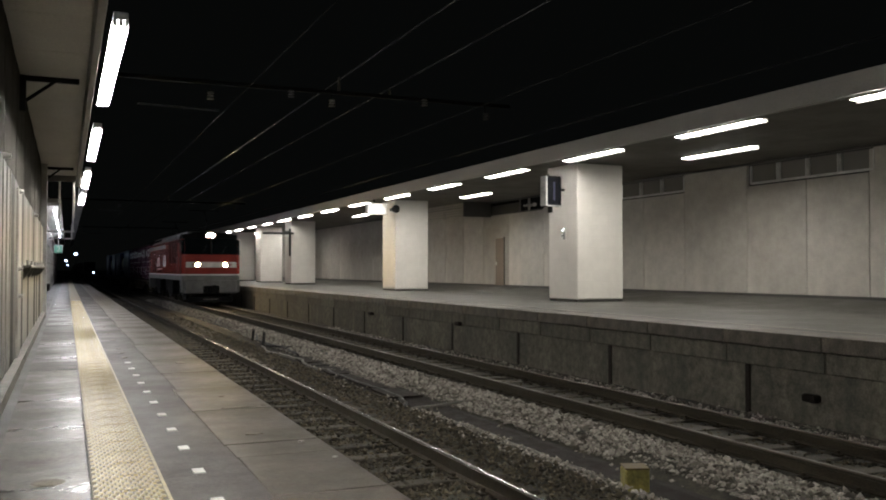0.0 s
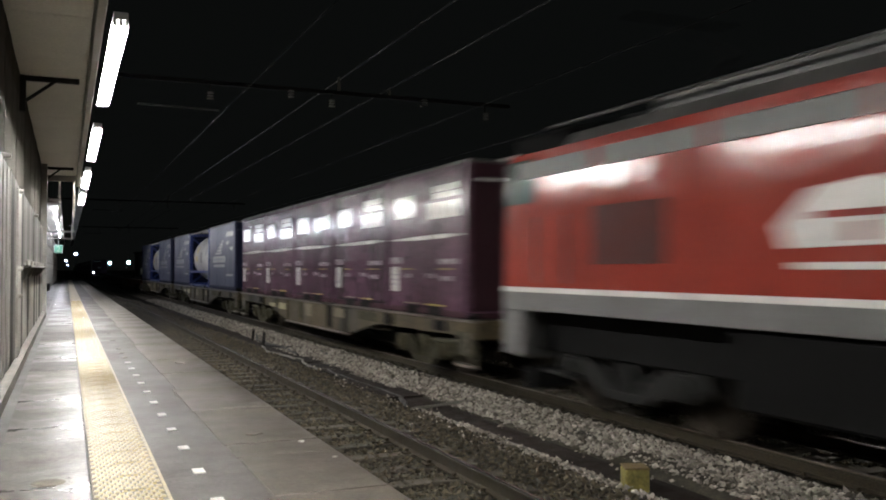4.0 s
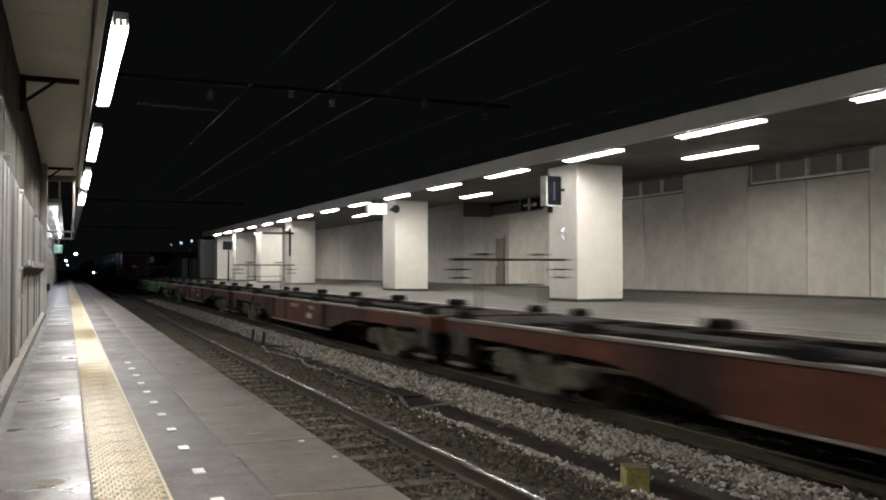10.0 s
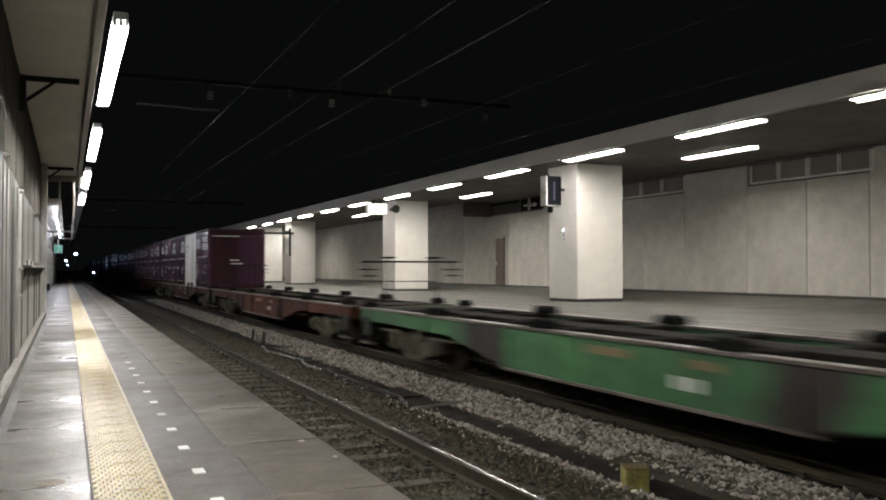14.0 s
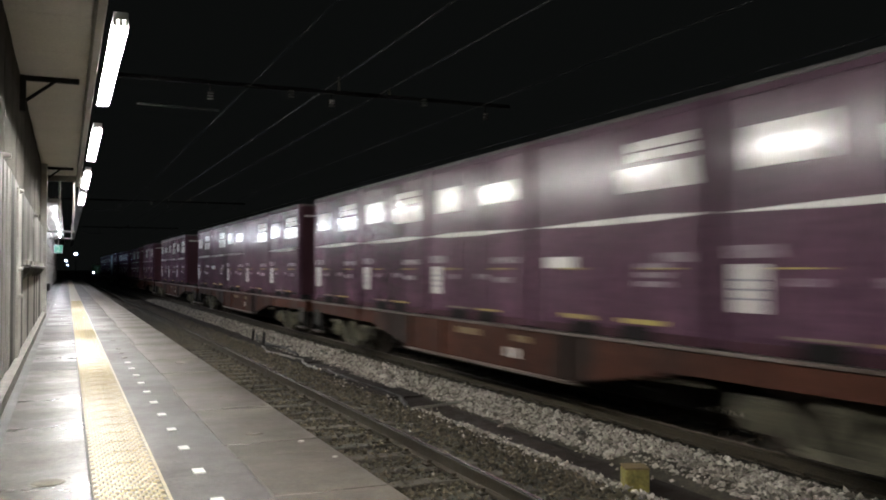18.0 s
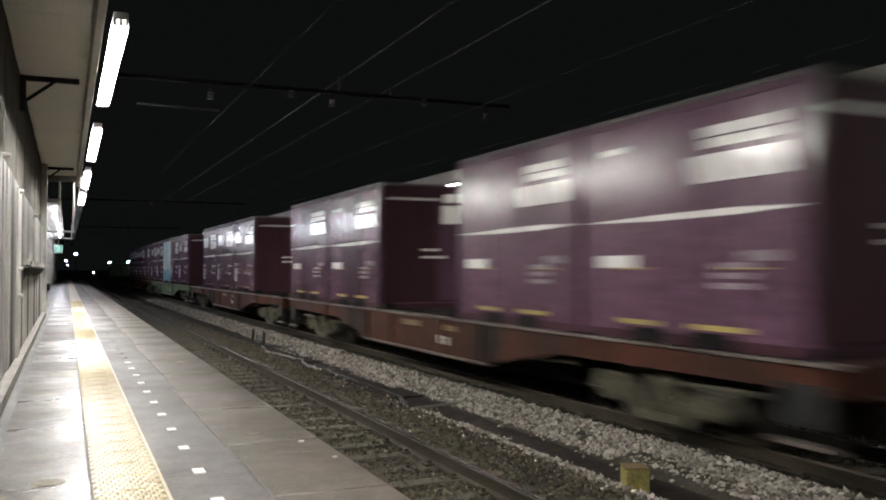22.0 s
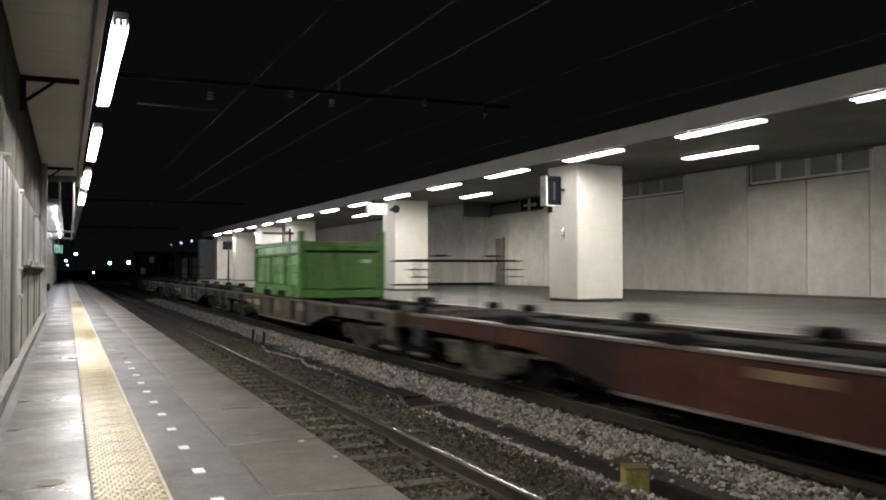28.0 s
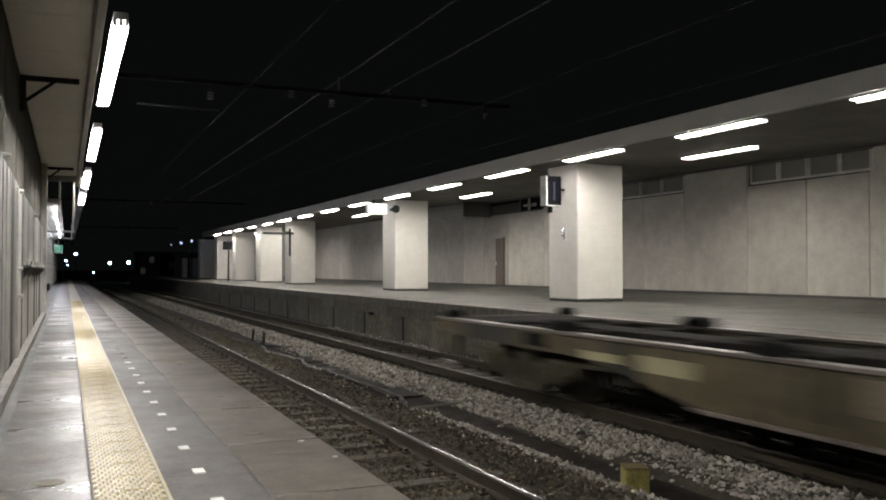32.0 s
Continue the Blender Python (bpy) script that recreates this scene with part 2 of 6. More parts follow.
    "bogie": surface("dusty bogie steel", (0.15, 0.14, 0.098), 0.8, spread=0.45, scale=4.5, grain=40, bump=0.3, stain=(0.014, 0.013, 0.009), spec=0.2, mottle=0.6),
    "wheel": surface("wheel steel", (0.055, 0.045, 0.034), 0.7, metal=0.2, spread=0.3, scale=6, spec=0.2),
    "label": surface("white label film", (0.9, 0.89, 0.86), 0.13, spread=0.1, bump=0, stain=(0.62, 0.61, 0.59), scale=4, streak=True, wave=0.004, patchy=0.05),
    "feeder": surface("dull aluminium wire", (0.075, 0.073, 0.068), 0.6, spread=0.3, scale=4, bump=0, spec=0.3),
    "wire": surface("tarnished wire", (0.017, 0.017, 0.016), 0.7, spread=0.2, bump=0, spec=0.25),
    "pale_cable": surface("dusty pale cable", (0.2, 0.19, 0.165), 0.6, spread=0.3),
    "faded_yellow": surface("faded yellow lettering", (0.21, 0.165, 0.075), 0.6, spread=0.3, scale=9, stain=(0.10, 0.06, 0.03)),
    "frame_slate": surface("faded blue lettering", (0.33, 0.35, 0.42), 0.5, spread=0.3, scale=8, mottle=0.4),
    "tank_yellow": surface("yellow placard", (0.62, 0.5, 0.2), 0.5, spread=0.2),
    "tank_mauve": surface("mauve grey placard", (0.3, 0.27, 0.27), 0.5, spread=0.2),
    "foil": surface("reflecting white film", (0.92, 0.91, 0.89), 0.2, metal=0.8, spread=0.1, scale=30, bump=0.3, grain=60, patchy=0.1),
    # dark tone holds the shade above the reach of the canopy lamps
    "upper": surface("upper cladding with shade in its colour", (0.1, 0.096, 0.085), 0.95, spread=0.15, scale=1.5, stain=(0.06, 0.057, 0.049), streak=True, mottle=0.2, spec=0.0),
    # body red, duller and slightly darkened for the shading of the front
    "red_nose": surface("dull red nose paint, darker for the front's shade", (0.26, 0.028, 0.02), 0.45, spread=0.1, scale=1.2, grain=20, bump=0.03, stain=(0.2, 0.023, 0.017), spec=0.25, mottle=0.1),
    "bogie_dark": surface("grimy bogie steel", (0.085, 0.077, 0.046), 0.8, spread=0.4, scale=4, grain=40, bump=0.3, stain=(0.016, 0.015, 0.009), spec=0.2, mottle=0.4),
    # purple darkened less, for the door half that shows brighter on the shaded end
    "purple_dim": surface("purple door paint, partly darkened for shade", (0.07, 0.028, 0.055), 0.55, spread=0.15, scale=1.8, stain=(0.045, 0.018, 0.035), streak=True, spec=0.2),
    "writing": surface("thin white lettering on purple", (0.36, 0.31, 0.34), 0.3, spread=0.5, scale=14, grain=70, bump=0, stain=(0.16, 0.10, 0.14), mottle=0.5),
    "mural": None,
}


def mural_paint():
    """Painted container side: pale sky, a sandy slope rising to one end, a cream band and a teal foot."""
    m, t, p = nodes_of("mural paint")
    n, l = t.nodes.new, t.links.new
    co, sep = n("ShaderNodeTexCoord"), n("ShaderNodeSeparateXYZ")
    l(co.outputs["Object"], sep.inputs[0])
    wob = n("ShaderNodeTexNoise")
    wob.inputs["Scale"].default_value, wob.inputs["Detail"].default_value = 2.5, 3
    l(co.outputs["Object"], wob.inputs["Vector"])

    def maths(op, a, b):
        q = n("ShaderNodeMath")
        q.operation = op
        for i, v in enumerate((a, b)):
            if isinstance(v, float):
                q.inputs[i].default_value = v
            else:
                l(v, q.inputs[i])
        return q.outputs[0]

    def blend(fac, a, b):
        q = n("ShaderNodeMix")
        q.data_type = "RGBA"
        l(fac, q.inputs["Factor"])
        for key, v in (("A", a), ("B", b)):
            if isinstance(v, tuple):
                q.inputs[key].default_value = (*v, 1)
            else:
                l(v, q.inputs[key])
        return q.outputs["Result"]

    def step(v, low, high):
        q = n("ShaderNodeMapRange")
        q.interpolation_type = "SMOOTHSTEP"
        q.inputs["From Min"].default_value, q.inputs["From Max"].default_value = low, high
        l(v, q.inputs["Value"])
        return q.outputs[0]

    z = maths("ADD", sep.outputs["Z"], maths("MULTIPLY", maths("SUBTRACT", wob.outputs["Fac"], 0.5), 0.35))
    slope = maths("ADD", z, maths("MULTIPLY", sep.outputs["Y"], 0.95))
    col = blend(step(z, 1.1, 2.4), (0.27, 0.38, 0.40), (0.175, 0.33, 0.39))
    col = blend(step(slope, 2.98, 2.8), col, (0.45, 0.41, 0.31))
    col = blend(step(slope, 2.42, 2.2), col, (0.27, 0.37, 0.38))
    band = maths("MULTIPLY", step(z, 1.14, 1.04), step(sep.outputs["Y"], 1.2, 1.8))
    col = blend(band, col, (0.50, 0.48, 0.37))
    col = blend(step(z, 0.80, 0.70), col, (0.10, 0.23, 0.29))
    l(col, p.inputs["Base Color"])
    p.inputs["Roughness"].default_value = 0.35
    return m


M["mural"] = mural_paint()


def brick_joints(m, wide, high, depth=0.9):
    """Faint joints of a tiled facing over a paint."""
    t = m.node_tree
    n, l = t.nodes.new, t.links.new
    p = t.nodes["Principled BSDF"]
    src = p.inputs["Base Color"].links[0].from_socket
    co, sep, add, com, br, mix = n("ShaderNodeTexCoord"), n("ShaderNodeSeparateXYZ"), n("ShaderNodeMath"), n("ShaderNodeCombineXYZ"), n("ShaderNodeTexBrick"), n("ShaderNodeMix")
    l(co.outputs["Object"], sep.inputs[0])
    l(sep.outputs["X"], add.inputs[0])
    l(sep.outputs["Y"], add.inputs[1])
    l(add.outputs[0], com.inputs["X"])
    l(sep.outputs["Z"], com.inputs["Y"])
    l(com.outputs[0], br.inputs["Vector"])
    br.offset = 0.0
    br.inputs["Scale"].default_value = 1.0
    br.inputs["Brick Width"].default_value, br.inputs["Row Height"].default_value = wide, high
    br.inputs["Mortar Size"].default_value = 0.006
    br.inputs["Color1"].default_value, br.inputs["Color2"].default_value = (1, 1, 1, 1), (0.965, 0.965, 0.965, 1)
    br.inputs["Mortar"].default_value = (depth, depth, depth, 1)
    mix.data_type, mix.blend_type = "RGBA", "MULTIPLY"
    mix.inputs["Factor"].default_value = 1.0
    l(src, mix.inputs["A"])
    l(br.outputs["Color"], mix.inputs["B"])
    l(mix.outputs["Result"], p.inputs["Base Color"])


brick_joints(M["column"], 0.487, 0.3, 0.93)


def sill_patches(m, spots, dark):
    """Dark soft-edged patches on a side sill; spots are (place along the wagon, half length)."""
    t = m.node_tree
    n, l = t.nodes.new, t.links.new
    p = t.nodes["Principled BSDF"]
    src = p.inputs["Base Color"].links[0].from_socket
    co, sep, wob = n("ShaderNodeTexCoord"), n("ShaderNodeSeparateXYZ"), n("ShaderNodeTexNoise")
    l(co.outputs["Object"], sep.inputs[0])
    l(co.outputs["Object"], wob.inputs["Vector"])
    wob.inputs["Scale"].default_value, wob.inputs["Detail"].default_value = 2.2, 4
    last = None
    for y0, half in spots:
        a, b, c, d = n("ShaderNodeMath"), n("ShaderNodeMath"), n("ShaderNodeMath"), n("ShaderNodeMapRange")
        a.operation, b.operation, c.operation = "SUBTRACT", "ABSOLUTE", "MULTIPLY_ADD"
        l(sep.outputs["Y"], a.inputs[0])
        a.inputs[1].default_value = y0
        l(a.outputs[0], b.inputs[0])
        l(wob.outputs["Fac"], c.inputs[0])
        c.inputs[1].default_value = 1.3 * half
        l(b.outputs[0], c.inputs[2])
        d.interpolation_type = "SMOOTHSTEP"
        d.inputs["From Min"].default_value, d.inputs["From Max"].default_value = 1.75 * half, 1.25 * half
        l(c.outputs[0], d.inputs["Value"])
        if last is None:
            last = d.outputs[0]
        else:
            q = n("ShaderNodeMath")
            q.operation = "MAXIMUM"
            l(last, q.inputs[0])
            l(d.outputs[0], q.inputs[1])
            last = q.outputs[0]
    mix = n("ShaderNodeMix")
    mix.data_type = "RGBA"
    l(last, mix.inputs["Factor"])
    l(src, mix.inputs["A"])
    mix.inputs["B"].default_value = (*dark, 1)
    l(mix.outputs["Result"], p.inputs["Base Color"])


for key_ in ("wagon_red", "wagon_green", "wagon_lime"):
    sill_patches(M[key_], ((6.95, 0.6), (13.3, 0.75)), (0.013, 0.007, 0.005))
sill_patches(M["wagon_olive"], ((7.1, 0.5), (13.9, 0.45), (17.4, 0.9)), (0.016, 0.014, 0.009))


# ---- mesh tools ----
class Shape:
    """Collects vertices and faces of one part."""

    def __init__(self):
        self.v, self.f = [], []

    def add(self, verts, faces):
        k = len(self.v)
        self.v += [tuple(p) for p in verts]
        self.f += [tuple(i + k for i in f) for f in faces]
        return self

    def box(self, x0, x1, y0, y1, z0, z1, c=0.0):
        """A box; c chamfers its long upright edges and rims."""
        if not c:
            return self.add([(x0, y0, z0), (x1, y0, z0), (x1, y1, z0), (x0, y1, z0), (x0, y0, z1), (x1, y0, z1), (x1, y1, z1), (x0, y1, z1)],
                            [(3, 2, 1, 0), (4, 5, 6, 7), (0, 1, 5, 4), (1, 2, 6, 5), (2, 3, 7, 6), (3, 0, 4, 7)])
        ring = lambda i, z: [(x0 + i + c, y0 + i, z), (x1 - i - c, y0 + i, z), (x1 - i, y0 + i + c, z), (x1 - i, y1 - i - c, z),
                             (x1 - i - c, y1 - i, z), (x0 + i + c, y1 - i, z), (x0 + i, y1 - i - c, z), (x0 + i, y0 + i + c, z)]
        vs = ring(c, z0) + ring(0, z0 + c) + ring(0, z1 - c) + ring(c, z1)
        fs = [tuple(range(7, -1, -1)), tuple(range(24, 32))]
        for r in range(3):
            for i in range(8):
                j = (i + 1) % 8
                fs.append((r * 8 + i, r * 8 + j, r * 8 + 8 + j, r * 8 + 8 + i))
        return self.add(vs, fs)

    def prism(self, outline, axis, a, b):
        """Extrudes a 2D outline along an axis from a to b. For y the outline is (x, z), for x (y, z), for z (x, y)."""
        put = {"x": lambda p, t: (t, p[0], p[1]), "y": lambda p, t: (p[0], t, p[1]), "z": lambda p, t: (p[0], p[1], t)}[axis]
        n = len(outline)
        vs = [put(p, a) for p in outline] + [put(p, b) for p in outline]
        fs = [tuple(range(n)), tuple(range(2 * n - 1, n - 1, -1))] + [(i, n + i, n + (i + 1) % n, (i + 1) % n) for i in range(n)]
        return self.add(vs, fs)

    def tube(self, p, q, r, n=8, r2=None):
        p, q = Vector(p), Vector(q)
        d = (q - p).normalized()
        u = d.orthogonal().normalized()
        w = d.cross(u)
        r2 = r if r2 is None else r2
        ang = [2 * math.pi * i / n for i in range(n)]
        vs = [p + r * (math.cos(a) * u + math.sin(a) * w) for a in ang] + [q + r2 * (math.cos(a) * u + math.sin(a) * w) for a in ang]
        fs = [tuple(range(n - 1, -1, -1)), tuple(range(n, 2 * n))] + [(i, (i + 1) % n, n + (i + 1) % n, n + i) for i in range(n)]
        return self.add(vs, fs)

    def path(self, pts, r, n=6):
        """A round cable swept along its points."""
        pts = [Vector(p) for p in pts]
        vs = []
        for i, p in enumerate(pts):
            d = (pts[min(i + 1, len(pts) - 1)] - pts[max(i - 1, 0)]).normalized()
            u = d.cross(Vector((0, 0, 1))).normalized()
            w = u.cross(d)
            vs += [p + r * (math.cos(2 * math.pi * k / n) * u + math.sin(2 * math.pi * k / n) * w) for k in range(n)]
        m = len(pts)
        fs = [(j * n + k, j * n + (k + 1) % n, (j + 1) * n + (k + 1) % n, (j + 1) * n + k) for j in range(m - 1) for k in range(n)]
        return self.add(vs, fs + [tuple(range(n)), tuple(range((m - 1) * n, m * n))])

    def mesh(self, name, material, smooth=False):
        me = bpy.data.meshes.new(name)
        me.from_pydata(self.v, [], self.f)
        bm = bmesh.new()
        bm.from_mesh(me)
        bmesh.ops.recalc_face_normals(bm, faces=bm.faces)
        bm.to_mesh(me)
        bm.free()
        if smooth:
            me.shade_smooth()
        me.materials.append(M[material])
        return me


def part(name, shape, material, parent=None, label="", smooth=False, at=None):
    ob = new(name, shape.mesh(name, material, smooth) if isinstance(shape, Shape) else shape)
    if parent is not None:
        ob.parent = parent
    if at is not None:
        ob.matrix_basis = at
    if label:
        ob["label"] = label
    return ob


def thing(name, label, category, group="", at=None, kind=""):
    ob = new(name)
    ob.empty_display_size = 0.2
    if at is not None:
        ob.matrix_basis = at
    return tagged(ob, label, category, group, kind)


def setting(name, shape, material, label, category, kind="structure"):
    return tagged(part(name, shape, material), label, category, kind=kind)


def slanted(fn, x0, x1, y0, y1, z0, z1):
    """A long box whose sides follow one of the lines of the plan."""
    s = Shape()
    s.add([(fn(x0, y0), y0, z0), (fn(x1, y0), y0, z0), (fn(x1, y1), y1, z0), (fn(x0, y1), y1, z0),
           (fn(x0, y0), y0, z1), (fn(x1, y0), y0, z1), (fn(x1, y1), y1, z1), (fn(x0, y1), y1, z1)],
          [(3, 2, 1, 0), (4, 5, 6, 7), (0, 1, 5, 4), (1, 2, 6, 5), (2, 3, 7, 6), (3, 0, 4, 7)])
    return s

# ---- ground and tracks ----
Y0, Y1 = -30.0, 140.0
g = Shape()
g.add([(-600, -300, -0.42), (600, -300, -0.42), (600, 2500, -0.42), (-600, 2500, -0.42)], [(0, 1, 2, 3)])
setting("ground", g, "ground", "dark bare ground beyond the station at night", "ground")


def bed(name, fn, profile, material, label):
    """A long strip of track bed with an uneven top, along a line of the plan."""
    ys = [Y0 + 0.5 * i for i in range(int((70 - Y0) / 0.5) + 1)] + [75 + 5 * i for i in range(14)]
    vs, fs = [], []
    n = len(profile)
    for y in ys:
        for x, z, rough in profile:
            h = rough * noise.noise(Vector((x * 1.7, y * 1.3, 3.1)))
            vs.append((fn(x, y), y, z + h))
    for j in range(len(ys) - 1):
        for i in range(n - 1):
            a = j * n + i
            fs.append((a, a + 1, a + n + 1, a + n))
    return setting(name, Shape().add(vs, fs), material, label, "track bed")


bed("track_bed_near", near_x, [(1.3, -0.3, 0), (1.6, -0.25, 0.05), (1.9, -0.225, 0.05), (2.4, -0.2, 0.04), (2.9, -0.2, 0.04), (3.4, -0.19, 0.04), (3.8, -0.19, 0.05), (4.2, -0.2, 0.05), (4.45, -0.22, 0.03), (4.58, -0.27, 0.02)],
    "bed", "dirty brown gravel bed between sleepers")
bed("drain_strip", near_x, [(4.5, -0.235, 0.02), (4.75, -0.24, 0.025), (5.05, -0.235, 0.02), (5.2, -0.225, 0.02), (5.4, -0.25, 0)], "trough", "dark damp soil strip between the two tracks")
bed("track_bed_far", track_x, [(5.1, -0.32, 0), (5.35, -0.24, 0.03), (5.65, -0.15, 0.05), (6.1, -0.15, 0.05), (6.5, -0.2, 0.03), (7.1, -0.18, 0.03), (7.6, -0.19, 0.03), (8.2, -0.2, 0.05), (9.2, -0.22, 0.02)],
    "bed", "dirty gravel bed under the far track")


def rail_shape(fn, x):
    s = Shape()
    for prof in ([(-0.06, -0.155), (0.06, -0.155), (0.06, -0.14), (0.012, -0.125), (0.012, -0.045), (0.032, -0.035), (0.032, -0.012), (-0.032, -0.012), (-0.032, -0.035), (-0.012, -0.045), (-0.012, -0.125), (-0.06, -0.14)],):
        n = len(prof)
        vs = [(fn(x, y) + p[0], y, p[1]) for y in (Y0, Y1) for p in prof]
        s.add(vs, [(i, n + i, n + (i + 1) % n, (i + 1) % n) for i in range(n)])
    return s


def head_shape(fn, x):
    prof = [(-0.027, -0.0119), (0.027, -0.0119), (0.024, -0.003), (0.016, 0), (-0.016, 0), (-0.024, -0.003)]
    n = len(prof)
    return Shape().add([(fn(x, y) + p[0], y, p[1]) for y in (Y0, Y1) for p in prof], [(i, n + i, n + (i + 1) % n, (i + 1) % n) for i in range(n)])


def track(name, fn, centre, head, label):
    t = thing(name, label, "railway track", kind="structure")
    for side in (-0.5335 - 0.032, 0.5335 + 0.032):
        r = part("rail", rail_shape(fn, centre + side), "rail_side", t, "rusty steel rail")
        part("rail_head", head_shape(fn, centre + side), head, r, "worn running surface of the rail")
    return t


near_track = track("track_near", near_x, NEAR_C, "rail_top", "narrow gauge track with a polished rail beside the platform")
far_track = track("track_far", track_x, FAR_C, "rail_dull", "narrow gauge track with brown rails carrying the train")

# ---- near platform ----
P_END = 93.0
setting("platform_near", slanted(lambda x, y: x, -1.0, 1.20, Y0, P_END, 0.3, PLAT - 0.004), "platform_dark", "dark grey paved station platform, damp and worn", "platform")
setting("platform_near_wall", slanted(lambda x, y: x, 0.95, 1.12, Y0, P_END, -0.4, 0.4), "plat_wall", "sooty wall below the near platform edge", "platform wall")
edge = thing("platform_edge_near", "worn concrete edge slabs of the near platform", "platform edge", kind="structure")
edge_cuts = [-4.0, -2.1, -0.3, 1.4, 2.7, 3.85, 4.72, 5.09, 6.36, 7.6]
while edge_cuts[-1] < P_END - 1.5:
    edge_cuts.append(edge_cuts[-1] + (1.22, 1.35, 0.95, 1.3, 1.1)[len(edge_cuts) % 5])
for i, (y, y1) in enumerate(zip(edge_cuts, edge_cuts[1:])):
    part("slab", Shape().box(0.822 + 0.008 * ((i * 3) % 4), 1.385 - 0.003 * (i % 2), 0.004, y1 - y - 0.004, 0.62, PLAT, 0.005).mesh("slab", "coping"), None, edge, at=pose(0, y, 0.0018 * ((i * 7) % 3), 0.08 * math.sin(i * 2.1), 0, 0))
seam = Shape()
for i in range(152):
    y = 5.2 + 0.12 * i
    if noise.noise(Vector((0.3, y * 0.9, 1.7))) < 0.02:
        continue
    x0 = 0.815 + 0.016 * noise.noise(Vector((0.0, y * 2.3, 0.0)))
    w0 = 0.003 + 0.009 * abs(noise.noise(Vector((5.0, y * 3.1, 0.0))))
    seam.add([(x0 - w0, y, PLAT + 0.0005), (x0 + w0, y + 0.01, PLAT + 0.0005), (x0 + w0 * 0.7, y + 0.13, PLAT + 0.0005), (x0 - w0 * 0.8, y + 0.12, PLAT + 0.0005),
              (x0 - w0, y, PLAT + 0.006), (x0 + w0, y + 0.01, PLAT + 0.006), (x0 + w0 * 0.7, y + 0.13, PLAT + 0.006), (x0 - w0 * 0.8, y + 0.12, PLAT + 0.006)],
             [(4, 5, 6, 7), (0, 1, 5, 4), (1, 2, 6, 5), (2, 3, 7, 6), (3, 0, 4, 7)])
setting("paving_seam", seam, "worn_paint", "ragged pale mortar seam along the edge slabs", "seam")
paving = thing("paving_wall_side", "pale worn concrete slabs along the station wall", "paving", kind="structure")
cuts = [-4.0, -1.2, 1.4, 3.1, 3.95, 5.62, 6.9, 9.5, 10.35, 12.4, 13.6, 17.2, 19.0]
while cuts[-1] < P_END - 3:
    cuts.append(cuts[-1] + (2.25, 1.6, 2.9, 2.25)[len(cuts) % 4])
for i, (y, y1) in enumerate(zip(cuts, cuts[1:])):
    dark_slab = y in (9.5, 13.6)
    part("slab", Shape().box(-0.415, 0.108, 0.005, y1 - y - 0.005, PLAT - 0.05, PLAT + 0.002, 0.003).mesh("slab", "platform_dark" if dark_slab else "platform"), None, paving,
         "darker patched slab" if dark_slab else "", at=pose(0, y, 0.001 * ((i * 5) % 3)))
gut = slanted(lambda x, y: x, -0.50, -0.40, Y0, 20.6, PLAT - 0.003, PLAT + 0.098)
setting("gutter", slanted(lambda x, y: x, -0.398, -0.33, Y0, P_END, PLAT - 0.002, PLAT + 0.0045), "baseb", "narrow damp dark gutter beside the wall kerb", "gutter")
setting("baseboard", gut, "kerb_pale", "low concrete kerb at the foot of the station wall", "kerb")

# raised tactile strip
tactile = thing("tactile_strip", "yellow studded tactile warning tiles along the platform", "tactile paving", kind="structure")


def tactile_mesh(studs):
    s = Shape().box(0.0, 0.302, 0.002, 0.300, -0.02, 0.006, 0.002)
    for b in range(studs):
        for a in range(studs + 3 - b % 2):
            x, y = 0.018 + a * 0.0333 + 0.0166 * (b % 2), 0.025 + b * 0.05
            r, q = 0.0135, 0.008
            s.add([(x - r, y - r, 0.006), (x + r, y - r, 0.006), (x + r, y + r, 0.006), (x - r, y + r, 0.006),
                   (x - q, y - q, 0.0135), (x + q, y - q, 0.0135), (x + q, y + q, 0.0135), (x - q, y + q, 0.0135)],
                  [(4, 5, 6, 7), (0, 1, 5, 4), (1, 2, 6, 5), (2, 3, 7, 6), (3, 0, 4, 7)])
    me = s.mesh("tile", "tactile_shade" if studs else "tactile")
    me.materials.append(M["tactile_stud"])
    for f in me.polygons:
        f.material_index = 1 if studs and f.center.z > 0.0075 else 0
    return me


studded, plain = tactile_mesh(6), tactile_mesh(0)
for i in range(300):
    y = 2.6 + i * 0.302
    part("tile", studded if y < 30 else plain, None, tactile, at=pose(0.115, y, PLAT))

setting("tactile_edging", slanted(lambda x, y: x, 0.418, 0.432, 2.6, 93.0, PLAT - 0.01, PLAT + 0.006), "tactile", "thin pale edging beside the tactile tiles", "edging")
# white markers beside the strip
mark = Shape().box(-0.028, 0.028, -0.05, 0.05, PLAT - 0.01, PLAT + 0.003, 0.001).mesh("marker", "white_mark")
marks = [4.5 + 0.612 * i for i in range(-1, 13)] + [13.3, 14.8, 16.4]
faint = Shape().box(-0.028, 0.028, -0.05, 0.05, PLAT - 0.01, PLAT + 0.003, 0.001).mesh("marker", "worn_paint")
for i, y in enumerate(marks):
    tagged(part("platform_marker", mark if y < 10.2 else faint, None, at=pose(0.612, y, 0.0)), "small square white marker set in the platform", "marker", "row of platform markers")
